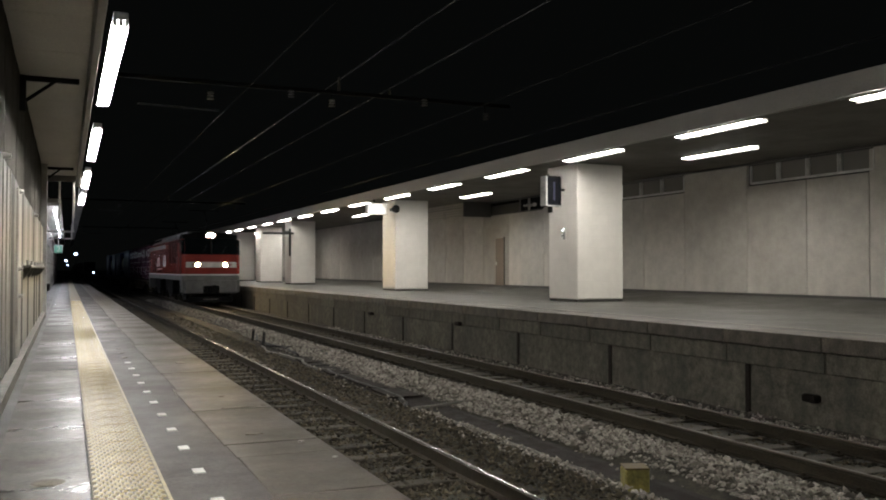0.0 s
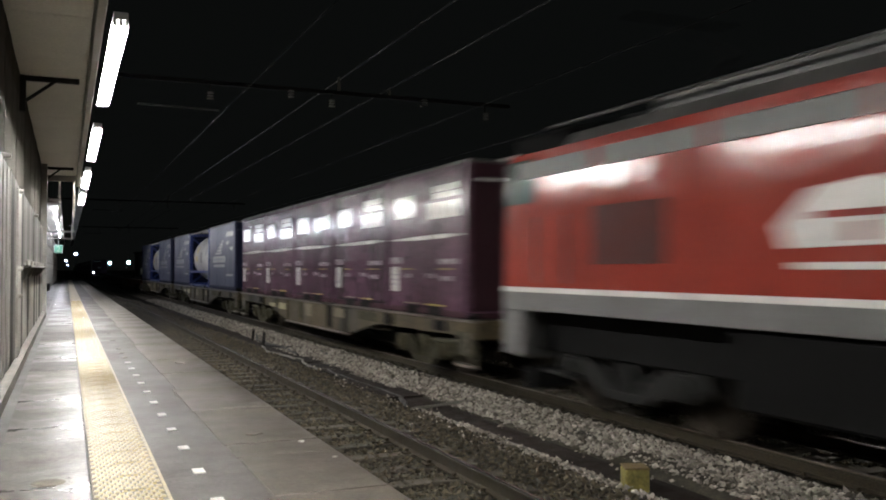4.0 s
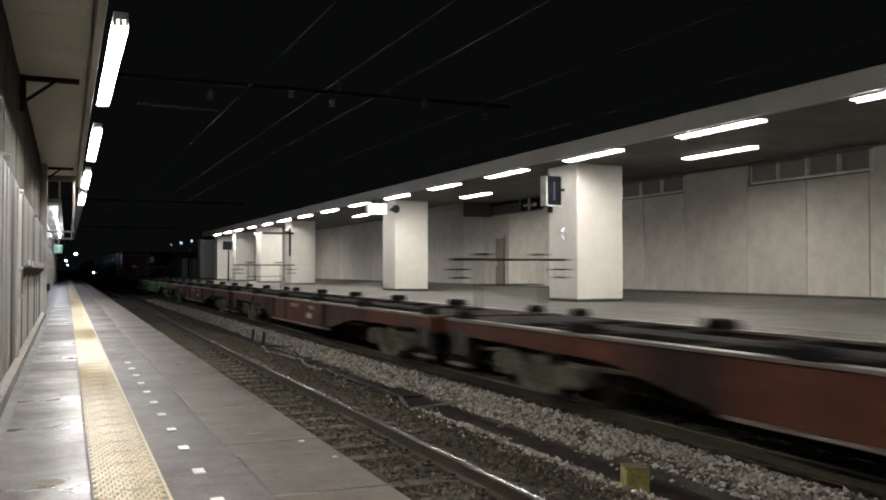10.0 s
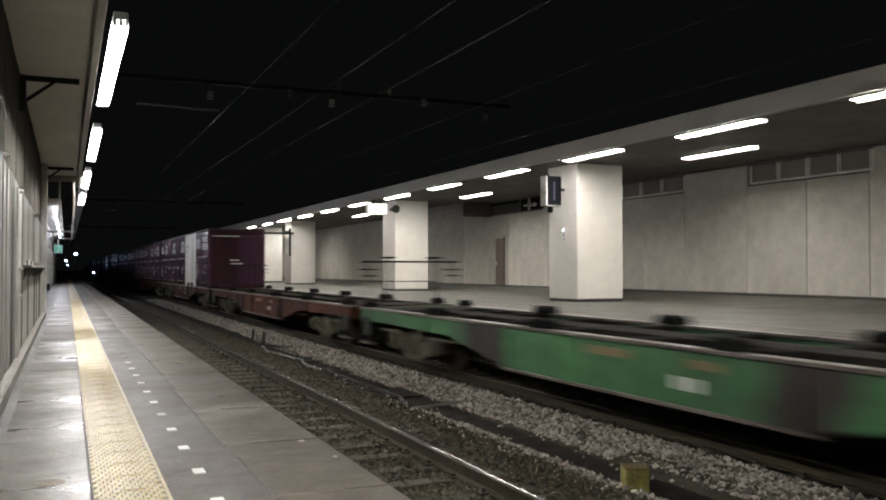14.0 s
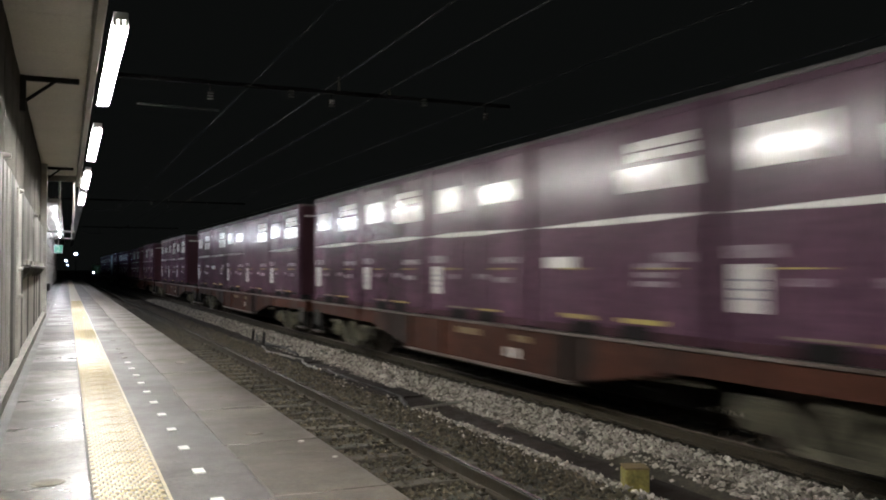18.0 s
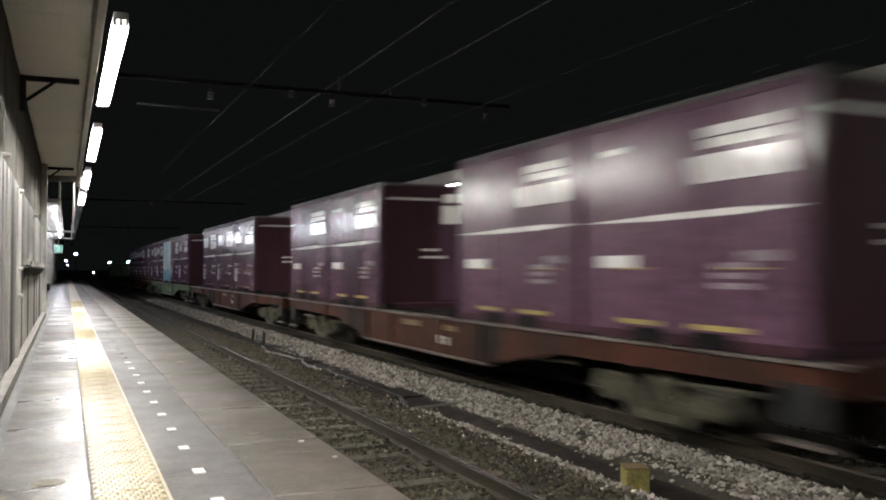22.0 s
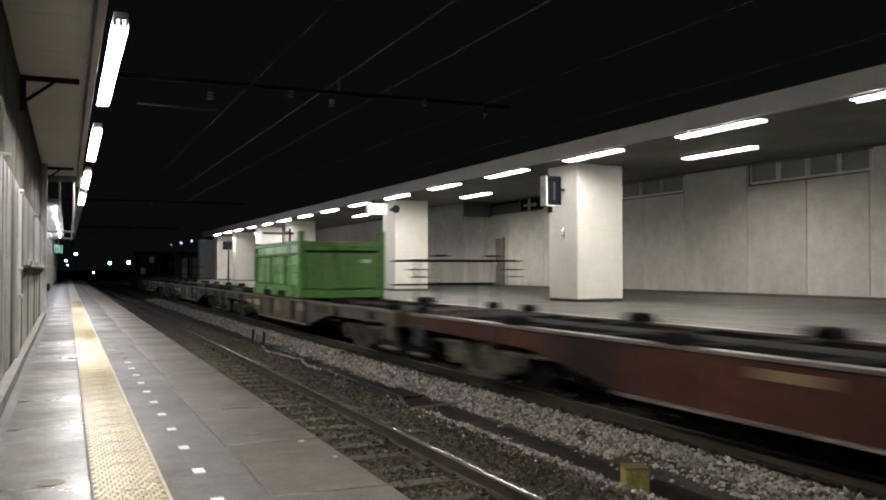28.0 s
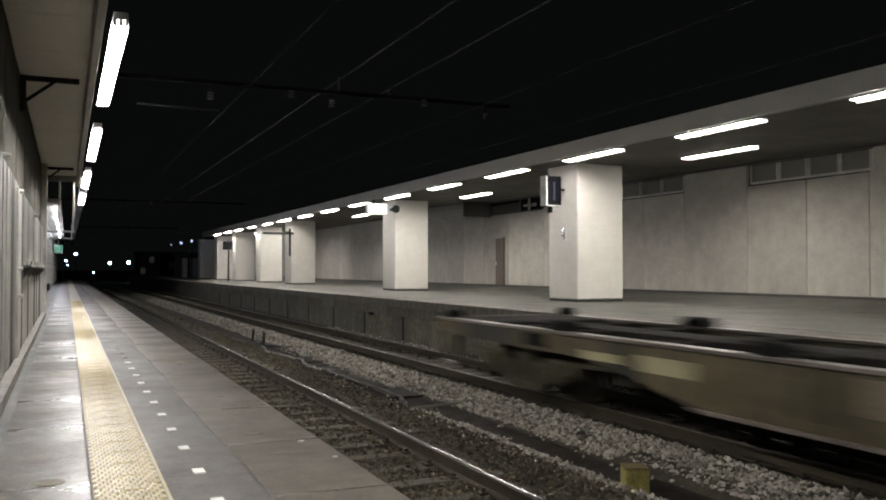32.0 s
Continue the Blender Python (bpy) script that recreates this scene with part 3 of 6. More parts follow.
for x, y, w, d in ((1.26, 5.02, 0.016, 0.018), (1.32, 4.53, 0.014, 0.014), (1.35, 6.49, 0.03, 0.05), (1.13, 7.03, 0.022, 0.025), (1.13, 9.74, 0.05, 0.12), (1.14, 6.42, 0.12, 0.025), (1.05, 5.35, 0.05, 0.03)):
    rim = [(x + w * (0.7 + 0.5 * random.random()) * math.cos(2 * math.pi * k / 9), y + d * (0.7 + 0.5 * random.random()) * math.sin(2 * math.pi * k / 9)) for k in range(9)]
    tagged(part("paint_patch", Shape().prism(rim, "z", PLAT - 0.01, PLAT + 0.0075), "white_mark" if w < 0.02 else "worn_paint"), "worn pale patch of paint on the platform edge", "paint patch", "worn patches")
cover = Shape().tube((-0.07, 4.5, PLAT - 0.01), (-0.07, 4.5, PLAT + 0.006), 0.075, 20)
tagged(part("drain_cover", cover, "plat_wall"), "round dark metal drain cover in the platform", "drain cover")

# ---- station wall on the near platform ----
WX, WALL_END, WALL_FAR = -0.50, 20.6, -0.88
TOP = 4.10           # soffit of the near canopy
wall = thing("wall_left", "grey clad station wall with pale steel posts", "wall", kind="structure")
part("wall_core", Shape().box(WX - 0.62, WX - 0.065, -12, WALL_END, 0.3, TOP + 0.1), "left_panel", wall)
part("wall_core", Shape().box(WALL_FAR - 0.25, WALL_FAR - 0.045, WALL_END, 93.5, 0.3, TOP + 0.1), "left_panel", wall)
BREAK = 2.72         # where the shade painted on the upper wall begins


def cladding(length, pitch, front, z0, z1, material):
    """A sheet with shallow upright ribs, its back on the wall."""
    c = Shape().box(-0.066, front - 0.022, 0.004, length - 0.004, z0, z1, 0.003)
    k = max(int(length / pitch), 1)
    for i in range(k):
        y = (i + 0.14) * length / k
        q = 0.72 * length / k
        c.prism([(front - 0.023, y), (front, y + 0.012), (front, y + q - 0.012), (front - 0.023, y + q)], "z", z0 + 0.01, z1 - 0.01)
    return c.mesh("cladding_panel", material)


broad = cladding(1.0, 0.34, 0.03, PLAT + 0.11, BREAK, "left_clad")
for i in range(11):
    part("cladding_panel", broad, None, wall, at=pose(WX, -2.25 + i, 0))
part("jamb", Shape().box(WX - 0.066, WX + 0.035, 8.752, 8.8, PLAT + 0.1, BREAK, 0.006), "left_post", wall)
# along the wall: start, end, material, foot, top
for y0, y1, m_, z0, z1 in ((8.81, 9.45, "left_dark", 0.92, BREAK), (9.46, 9.84, "left_panel", 0.92, BREAK), (10.52, 11.4, "left_dark", 0.92, BREAK),
                           (11.41, 12.68, "left_post", 0.92, 1.80), (12.69, 13.2, "left_dark", 0.92, 1.80), (13.21, 15.1, "left_post", 0.92, 1.80), (15.11, 15.8, "left_dark", 0.92, 1.80),
                           (15.81, 16.35, "left_post", 0.92, 1.80), (16.36, 16.8, "left_dark", 0.92, 1.80), (16.81, 17.75, "left_post", 0.92, 1.80), (17.76, 18.8, "left_dark", 0.92, 1.80), (18.81, 20.48, "left_post", 0.92, 1.80),
                           (11.41, 11.95, "left_panel", 1.81, BREAK), (11.96, 12.4, "left_clad", 1.81, BREAK), (12.41, 13.3, "left_panel", 1.81, BREAK), (13.31, 13.9, "left_clad", 1.81, BREAK), (13.91, 14.6, "left_panel", 1.81, BREAK),
                           (14.61, 15.2, "left_dark", 1.81, BREAK), (15.21, 16.4, "left_panel", 1.81, BREAK), (16.41, 17.0, "left_clad", 1.81, BREAK), (17.01, 18.2, "left_panel", 1.81, BREAK), (18.21, 19.0, "left_dark", 1.81, BREAK), (19.01, 20.48, "left_panel", 1.81, BREAK)):
    part("wall_panel", Shape().box(WX - 0.066, WX + 0.028, y0, y1, z0, z1, 0.005), m_, wall, {"left_dark": "dark strip between the panels", "left_post": "pale lower panel"}.get(m_, ""))
part("post", Shape().box(WX - 0.066, WX + 0.05, 9.86, 10.5, PLAT + 0.1, 2.66, 0.01), "left_post", wall, "broad pale steel post")
part("post_cap", Shape().box(WX - 0.066, WX + 0.02, 9.86, 10.5, 2.662, BREAK, 0.006), "left_panel", wall)
for i in range(23):
    part("upper_panel", Shape().box(-0.066, -0.02 + 0.004 * (i % 2), 0.004, 0.996, BREAK + 0.004, TOP - 0.004, 0.004).mesh("upper_panel", "upper"), None, wall, "upper cladding with shade in its colour", at=pose(WX, -2.4 + i, 0))
part("end_pillar", Shape().box(WX - 0.02, WX + 0.105, 20.62, 20.74, PLAT, TOP - 0.004, 0.01), "left_post", wall, "tall pale pillar at the end of the wall")
part("end_closer", Shape().box(WX - 0.066, WX + 0.02, 20.5, 20.62, PLAT, BREAK, 0.006), "left_panel", wall)
rib_mesh = cladding(1.0, 0.2, -0.03, PLAT + 0.13, TOP - 0.05, "left_panel")
post_mesh = Shape().box(-0.07, 0.04, -0.04, 0.04, PLAT, 2.97, 0.008).mesh("post", "left_post")
for i in range(36):
    y = 21.0 + i * 2.0
    part("post", post_mesh, None, wall, at=pose(WALL_FAR, y, 0))
    part("cladding_panel", rib_mesh, None, wall, at=pose(WALL_FAR, y + 0.5, 0))
ledge = thing("wall_ledge", "narrow dark metal ledge on brackets along the wall", "ledge")
part("shelf", Shape().box(WX - 0.02, WX + 0.13, 11.2, 18.4, 1.84, 1.87, 0.006), "left_panel", ledge)
for i in range(6):
    y = 11.5 + i * 1.3
    part("bracket", Shape().prism([(WX + 0.032, 1.84), (WX + 0.12, 1.84), (WX + 0.032, 1.70)], "y", y - 0.05, y + 0.05), "left_panel", ledge)
    part("holder", Shape().tube((WX + 0.09, y - 0.3, 1.87), (WX + 0.09, y - 0.3, 1.93), 0.02, 8), "left_post", ledge, "small pale knob on the ledge")
for y, z in ((9.95, 2.62), (9.9, 1.83), (9.95, 1.55), (15.0, 2.66), (7.7, 2.72)):
    part("knob", Shape().tube((WX + 0.02, y, z), (WX + 0.09, y, z), 0.03, 10, 0.018), "left_post", wall, "small round pale fitting")
tagged(part("wall_cabinet", Shape().box(WALL_FAR - 0.03, WALL_FAR + 0.16, 44.0, 46.5, PLAT + 0.02, 1.15, 0.02), "dark"), "low dark bench against the wall", "bench")

# near canopy
canopy = thing("canopy_near", "grey canopy over the near platform", "canopy", kind="structure")
part("roof", Shape().box(-1.1, 0.26, -12, 23.2, TOP + 0.03, TOP + 0.2), "left_soffit", canopy)
for i in range(22):
    y = -9 + i * 1.46
    part("soffit_board", Shape().box(WX - 0.05, 0.19, y + 0.004, y + 1.455, TOP, TOP + 0.026, 0.003), "left_soffit", canopy)
part("edge_beam", Shape().box(0.20, 0.27, -12, 23.2, TOP - 0.26, TOP + 0.026, 0.006), "fascia", canopy, "grey steel edge beam")
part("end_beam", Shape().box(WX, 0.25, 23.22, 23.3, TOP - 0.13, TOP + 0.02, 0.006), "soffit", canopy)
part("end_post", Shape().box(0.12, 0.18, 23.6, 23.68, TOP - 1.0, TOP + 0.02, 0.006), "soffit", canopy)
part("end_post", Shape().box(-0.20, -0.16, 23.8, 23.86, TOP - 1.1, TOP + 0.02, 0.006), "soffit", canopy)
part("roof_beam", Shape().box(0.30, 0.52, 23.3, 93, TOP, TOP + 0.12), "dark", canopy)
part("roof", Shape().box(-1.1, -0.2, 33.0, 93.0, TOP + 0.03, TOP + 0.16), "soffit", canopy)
for y in (11.2, 21.0):
    br = thing("canopy_bracket", "dark steel bracket under the canopy", "bracket", "canopy brackets")
    part("arm", Shape().box(WX + 0.02, 0.12, y - 0.03, y + 0.03, TOP - 0.09, TOP - 0.03, 0.004), "dark", br)
    part("strut", Shape().tube((WX + 0.05, y, TOP - 0.32), (-0.15, y, TOP - 0.08), 0.02), "dark", br)
    part("wall_plate", Shape().box(WX - 0.03, WX + 0.05, y - 0.05, y + 0.05, TOP - 0.45, TOP - 0.03, 0.003), "dark", br)


def tube_lamp(name, x, y, z, length, tubes, gap, glow_mat, label, group, fn=None, radius=0.02):
    """A batten of lit tubes along the platform, two end to end in each row."""
    t = thing(name, label, "lamp", group, at=pose(x, y, z, 0, 0, 0 if fn is None else math.degrees(math.atan(fn))))
    w = gap * (tubes - 1) / 2 + 0.012
    part("housing", Shape().box(-w, w, -length / 2 - 0.05, length / 2 + 0.05, 0.04, 0.11, 0.008), "fixture", t)
    for k in range(tubes):
        px = (k - (tubes - 1) / 2) * gap
        for a, b in ((-length / 2, -0.012), (0.012, length / 2)):
            part("tube", Shape().tube((px, a, 0.014), (px, b, 0.014), radius, 8), glow_mat, t, "bright white fluorescent tube")
        for e in (-1, 1):
            part("socket", Shape().box(px - 0.016, px + 0.016, e * (length / 2 + 0.02) - 0.018, e * (length / 2 + 0.02) + 0.018, -0.012, 0.041, 0.003), "fixture", t)
    return t


for i in range(-1, 4):
    tube_lamp("canopy_lamp", 0.42, 10.24 + 6.36 * i, 3.975, 4.08, 3, 0.05, "tube_left", "triple fluorescent lamp under the near canopy edge", "near canopy lamps")
for i in range(5):
    tube_lamp("canopy_lamp", -0.42, 37.0 + 6.4 * i, 3.975, 4.08, 1, 0.06, "tube_mid", "single fluorescent lamp over the far end of the near platform", "near canopy lamps")
for y in (40.0, 49.0):
    fr = thing("hanging_frame", "thin steel frame hanging over the platform", "frame", "hanging frames")
    part("bar", Shape().box(-0.85, 0.3, y - 0.03, y + 0.03, 3.38, 3.44), "left_panel", fr)
    part("hanger", Shape().box(0.2, 0.25, y - 0.02, y + 0.02, 3.38, TOP + 0.03), "left_panel", fr)
    part("tie", Shape().box(0.2, 0.42, y - 0.02, y + 0.02, TOP + 0.0, TOP + 0.04), "left_panel", fr)
sg = thing("platform_sign", "small lit green platform sign with a white number", "sign")
part("case", Shape().box(-0.63, -0.21, 51.4, 51.5, 2.70, 3.14, 0.01), "frame_grey", sg)
part("face", Shape().box(-0.60, -0.24, 51.38, 51.399, 2.73, 3.11), "green_sign", sg, "glowing green face")
curve = bpy.data.curves.new("digit", "FONT")
curve.body, curve.size, curve.align_x, curve.extrude = "2", 0.42, "CENTER", 0.004
digit = part("digit", curve, None, sg, "white platform number two", at=pose(-0.42, 51.373, 2.775, 90, 0, 0))
curve.materials.append(M["white_box"])
part("hanger", Shape().box(-0.44, -0.40, 51.43, 51.47, 3.14, TOP + 0.05), "left_post", sg)

# ---- far platform ----
setting("platform_far_wall", slanted(track_x, 8.95, 9.2, Y0, 125, -0.4, 0.76), "plat_wall", "sooty concrete wall under the far platform edge", "platform wall")
ff = Shape()
ff.add([(far_x(9.2, y), y, z) for y in (Y0, 125) for z in (0.3, FAR_PLAT)] + [(far_x(14.2, y), y, FAR_PLAT) for y in (Y0, 125)] + [(far_x(17.1, y), y, 1.14) for y in (Y0, 125)],
       [(0, 1, 3, 2), (1, 4, 5, 3), (4, 6, 7, 5)])
setting("platform_far", ff, "far_floor", "grey asphalt far platform", "platform")
edge2 = thing("platform_edge_far", "stained concrete edge slabs of the far platform", "platform edge", kind="structure")
lip = thing("platform_lip_far", "dark recessed band under the far platform edge", "platform edge", kind="structure")
ang = math.degrees(math.atan(SLANT_TRACK))
s1 = Shape().box(0.0, 0.62, 0.005, 1.795, 0.755, FAR_PLAT + 0.006, 0.01).mesh("slab", "coping")
s2 = Shape().box(0.05, 0.30, 0.01, 1.79, 0.48, 0.75, 0.008).mesh("block", "plat_wall")
for i in range(70):
    y = -6 + i * 1.8
    part("slab", s1, None, edge2, at=pose(track_x(8.85, y), y, 0.001 * ((i * 5) % 4), 0, 0, ang))
    part("block", s2, None, lip, at=pose(track_x(8.86, y), y, 0, 0, 0, ang))
for i in range(16):
    y = 9.8 + (i - 2) * 3.4
    tagged(part("wall_buttress", Shape().box(8.93, 9.0, -0.05, 0.05, -0.3, 0.48, 0.01).mesh("buttress", "trough"), None, at=pose(track_x(0, y), y, 0)),
           "dark vertical joint strip in the platform wall", "joint strip", "joint strips")
for y, z in ((8.6, 0.1), (19.5, 0.45), (26.0, 0.4)):
    tagged(part("wall_fitting", Shape().box(8.82, 8.95, -0.12, 0.12, z, z + 0.10, 0.02).mesh("fitting", "trough"), None, at=pose(track_x(0, y), y, 0)),
           "dark metal fitting on the platform wall", "fitting", "platform wall fittings")
line = slanted(far_x, 9.75, 9.87, Y0, 125, FAR_PLAT, FAR_PLAT + 0.003)
setting("platform_line_far", line, "worn_paint", "pale worn painted line along the far platform", "painted line")

# columns
COLS = (19.94, 33.49, 50.49, 58.70, 67.41, 75.68, 85.0, 6.4, -7.2)
ca = math.degrees(math.atan(SLANT_FAR))
col_mesh = Shape().box(0, 1.46, 0, 1.46, 1.02, CEIL - 0.015, 0.025).mesh("shaft", "column")
bas_mesh = Shape().box(0.02, 1.44, 0.02, 1.44, FAR_PLAT - 0.02, 1.02).mesh("plinth", "baseb")
for y in COLS:
    c = thing("column", "broad square cream-painted column on the far platform", "column", "far platform columns", at=pose(far_x(12.5, y), y, 0, 0, 0, ca))
    part("shaft", col_mesh, None, c)
    part("plinth", bas_mesh, None, c, "dark recessed plinth")
    part("collar", Shape().box(-0.012, 0.5, -0.012, 1.47, CEIL - 0.16, CEIL - 0.02), "column", c)

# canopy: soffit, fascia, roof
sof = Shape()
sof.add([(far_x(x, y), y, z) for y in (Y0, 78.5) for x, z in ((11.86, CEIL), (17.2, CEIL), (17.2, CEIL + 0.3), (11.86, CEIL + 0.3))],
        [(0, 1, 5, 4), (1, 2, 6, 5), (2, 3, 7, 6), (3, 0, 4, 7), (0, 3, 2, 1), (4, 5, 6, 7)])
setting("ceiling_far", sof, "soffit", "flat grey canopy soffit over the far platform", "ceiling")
setting("canopy_fascia", slanted(far_x, 11.72, 11.85, Y0, 78.6, CEIL + 0.012, CEIL + 0.385), "fascia", "pale painted fascia of the far canopy", "fascia")
setting("canopy_roof", slanted(far_x, 11.9, 17.6, Y0, 78.5, CEIL + 0.31, CEIL + 0.37), "black", "sooty roof of the far canopy", "roof")
def ceiling_lamp(x, y, label, group):
    """A slim lit batten fixed flat under the soffit."""
    t = thing("ceiling_lamp", label, "lamp", group, at=pose(far_x(x, y), y, CEIL, 0, 0, math.degrees(math.atan(SLANT_FAR))))
    part("housing", Shape().box(-0.085, 0.085, -1.26, 1.26, -0.021, 0.01, 0.004), "fixture", t)
    part("diffuser", Shape().box(-0.078, 0.078, -1.23, 1.23, -0.027, -0.0215), "tube_right", t, "bright white flat diffuser")
    # added on the wall side only, to cut lamp light off the wall top
    part("baffle", Shape().box(0.0855, 0.0895, -1.26, 1.26, -0.074, 0.005), "baseb", t, "dark plate added to keep light off the upper wall")
    for e in (-1, 1):
        part("end_cap", Shape().box(-0.082, 0.082, min(e * 1.232, e * 1.262), max(e * 1.232, e * 1.262), -0.03, -0.0215, 0.003), "fixture", t)


for i in range(-3, 14):
    ceiling_lamp(11.98, 13.95 + 4.5 * i, "slim white fluorescent batten lamp along the canopy edge", "canopy edge lamps")
for y in (3.3, 16.85, 30.2, 43.8, 57.0, 69.6):
    ceiling_lamp(14.52, y, "slim white fluorescent batten lamp in the middle of the canopy", "inner canopy lamps")
for i, y in enumerate((84.0, 91.0, 99.0)):
    tube_lamp("pole_lamp", far_x(11.6, y), y, 4.45 + 0.02 * i, 1.2, 1, 0.05, "tube_far", "bluish lamp past the end of the far canopy", "lamps past the canopy", SLANT_FAR)
    tagged(part("lamp_post", Shape().tube((far_x(11.6, y), y, 0.5), (far_x(11.6, y), y, 4.55), 0.05), "dark"), "thin dark lamp post past the canopy", "post", "posts past the canopy")

# back wall of panels
bw = thing("wall_back", "stained concrete panel wall behind the far platform", "wall", kind="structure")
part("wall_core", slanted(far_x, 16.93, 17.15, Y0, 125, 0.5, CEIL), "baseb", bw)
joints = [-8.0, -5.9, -3.8, -1.7, 0.4, 2.5, 4.6, 6.7, 8.7, 10.7, 12.65, 14.54, 16.37, 18.4, 20.96, 22.91, 24.9, 26.95, 29.07, 31.9, 34.2, 36.2, 38.2, 40.17, 42.3, 44.4, 46.5, 48.6, 50.7, 52.8, 55, 57, 59.1, 61.3, 63.4, 65.5, 67.6, 69.7, 72, 74, 76, 78, 80, 82, 84]
openings = [(14.55, 18.2, 4.08), (20.97, 24.15, 4.11), (29.1, 34.0, 4.2)]
for a, b in zip(joints, joints[1:]):
    topz = CEIL - 0.055
    for o0, o1, z in openings:
        if a >= o0 - 0.1 and b <= o1 + 1.3 and a < o1 - 0.3:
            topz = z - 0.03
    L = b - a
    part("panel", Shape().box(0, 0.09, 0.010, L - 0.010, 1.19, topz, 0.006), "wall_panel", bw, at=pose(far_x(16.84, a), a, 0, 0, 0, ca))
setting("baseboard_far", slanted(far_x, 16.80, 16.92, Y0, 100, 1.0, 1.185), "baseb", "dark skirting along the panel wall", "skirting")
setting("wall_top_trim", slanted(far_x, 16.78, 16.93, Y0, 90, CEIL - 0.05, CEIL - 0.004), "baseb", "dark trim where the wall meets the canopy", "trim")


def strip_window(name, y0, y1, z0, z1, bars):
    w = thing(name, "row of small dusty panes in grey frames high in the wall", "window", kind="structure", at=pose(far_x(16.84, y0), y0, 0, 0, 0, ca))
    L = y1 - y0
    part("window_sill", Shape().box(-0.03, 0.06, 0, L, z0 - 0.03, z0 + 0.02, 0.004), "frame_grey", w)
    part("window_head", Shape().box(-0.01, 0.05, 0, L, z1 - 0.03, z1, 0.004), "baseb", w)
    pane = L / bars
    for k in range(bars + 1):
        for d in ((-0.045, 0.035) if 0 < k < bars else (0.0,)):
            part("window_frame", Shape().box(-0.015, 0.05, k * pane + d - 0.02, k * pane + d + 0.02, z0, z1 - 0.03, 0.004), "frame_grey", w)
    for k in range(bars):
        part("pane", Shape().box(0.05, 0.06, k * pane + 0.03, (k + 1) * pane - 0.03, z0 + 0.01, z1 - 0.03), "frosted", w)
    return w


strip_window("window_1", 14.4, 18.25, 4.12, 4.61, 4)
strip_window("window_2", 20.97, 24.1, 4.15, 4.61, 3)
# dark opening with louvres and a stair soffit
nic = thing("wall_vent", "dark recessed opening with pipes high in the wall", "vent", at=pose(far_x(16.80, 29.1), 29.1, 0, 0, 0, ca))
part("recess", Shape().box(0.0, 0.06, 0, 4.8, 4.13, 4.61), "black", nic)
part("vent_sill", Shape().box(-0.05, 0.0, 0.0, 4.8, 4.09, 4.14, 0.006), "baseb", nic)
part("vent_jamb", Shape().box(-0.05, 0.0, 1.68, 1.75, 4.14, 4.60, 0.006), "baseb", nic)
part("back_panel", Shape().box(-0.02, 0.0, 1.8, 4.2, 4.16, 4.5, 0.006), "louvre_grey", nic, "dim grey panel inside the opening")
part("pipe", Shape().tube((-0.1, 0.35, 4.32), (-0.1, 1.25, 4.32), 0.045, 8), "fascia", nic)
part("pipe", Shape().tube((-0.1, 0.85, 4.13), (-0.1, 0.85, 4.60), 0.05, 8), "fascia", nic)
part("pipe_flange", Shape().tube((-0.1, 0.85, 4.27), (-0.1, 0.85, 4.37), 0.1, 10), "fascia", nic)
part("pipe_flange", Shape().tube((-0.1, 0.4, 4.32), (-0.1, 0.46, 4.32), 0.08, 10), "fascia", nic)
st = thing("ceiling_grille", "grey slatted grille hanging below the canopy soffit", "grille")
for k in range(6):
    z = 4.08 + 0.1 * k
    part("slat", slanted(far_x, 15.55, 15.72, 33.4, 38.6, z, z + 0.055), "fascia", st)
for y in (33.5, 35.9, 38.4):
    part("hanger", Shape().box(far_x(15.74, y), far_x(15.80, y), y, y + 0.06, 4.06, CEIL - 0.004), "baseb", st)
part("grille_end", slanted(far_x, 15.5, 16.75, 33.28, 33.38, 4.04, CEIL - 0.004), "baseb", st)
dr = thing("door_1", "narrow brown steel door in the panel wall", "door", at=pose(far_x(16.82, 32.2), 32.2, 0, 0, 0, ca), kind="structure")
part("leaf", Shape().box(-0.02, 0.03, 0.05, 0.78, 1.16, 3.12, 0.008), "brown_door", dr)
part("door_frame", Shape().box(-0.03, 0.0, -0.01, 0.05, 1.16, 3.18, 0.004), "baseb", dr)
part("door_handle", Shape().box(-0.06, -0.02, 0.66, 0.70, 2.0, 2.14, 0.006), "frame_grey", dr)

# fittings on the columns
dp = thing("display_screen", "dark station display in a pale case on a column bracket", "display", at=pose(far_x(11.92, 20.4), 20.4, -0.10, 0, 0, ca + 6))
part("case", Shape().box(-0.10, 0.42, 0.0, 0.26, 3.62, 4.44, 0.02), "dark", dp)
part("case_edge", Shape().box(-0.112, -0.06, -0.014, 0.25, 3.63, 4.43, 0.01), "white_box", dp, "pale side of the case")
part("case_edge", Shape().box(-0.06, 0.42, -0.014, 0.03, 3.615, 3.65, 0.006), "frame_grey", dp)
part("screen", Shape().box(-0.055, 0.375, -0.012, -0.002, 3.68, 4.38), "screen", dp, "dark glass")
part("lit_strip", Shape().box(0.13, 0.19, -0.018, -0.0125, 3.78, 4.28), "blue_glow", dp, "faint blue column of light")
part("bracket", Shape().box(0.10, 0.16, 0.05, 0.2, 3.45, 3.62), "dark", dp)
part("arm", Shape().box(0.3, 0.75, 0.10, 0.16, 4.05, 4.12), "dark", dp)
nt = thing("column_notice", "small notice with bright white marks on a column", "notice", at=pose(far_x(12.5, 20.62), 20.62, -0.03, 0, 0, ca))
part("sheet", Shape().box(-0.010, -0.002, -0.15, 0.15, 2.62, 3.02, 0.003), "column", nt)
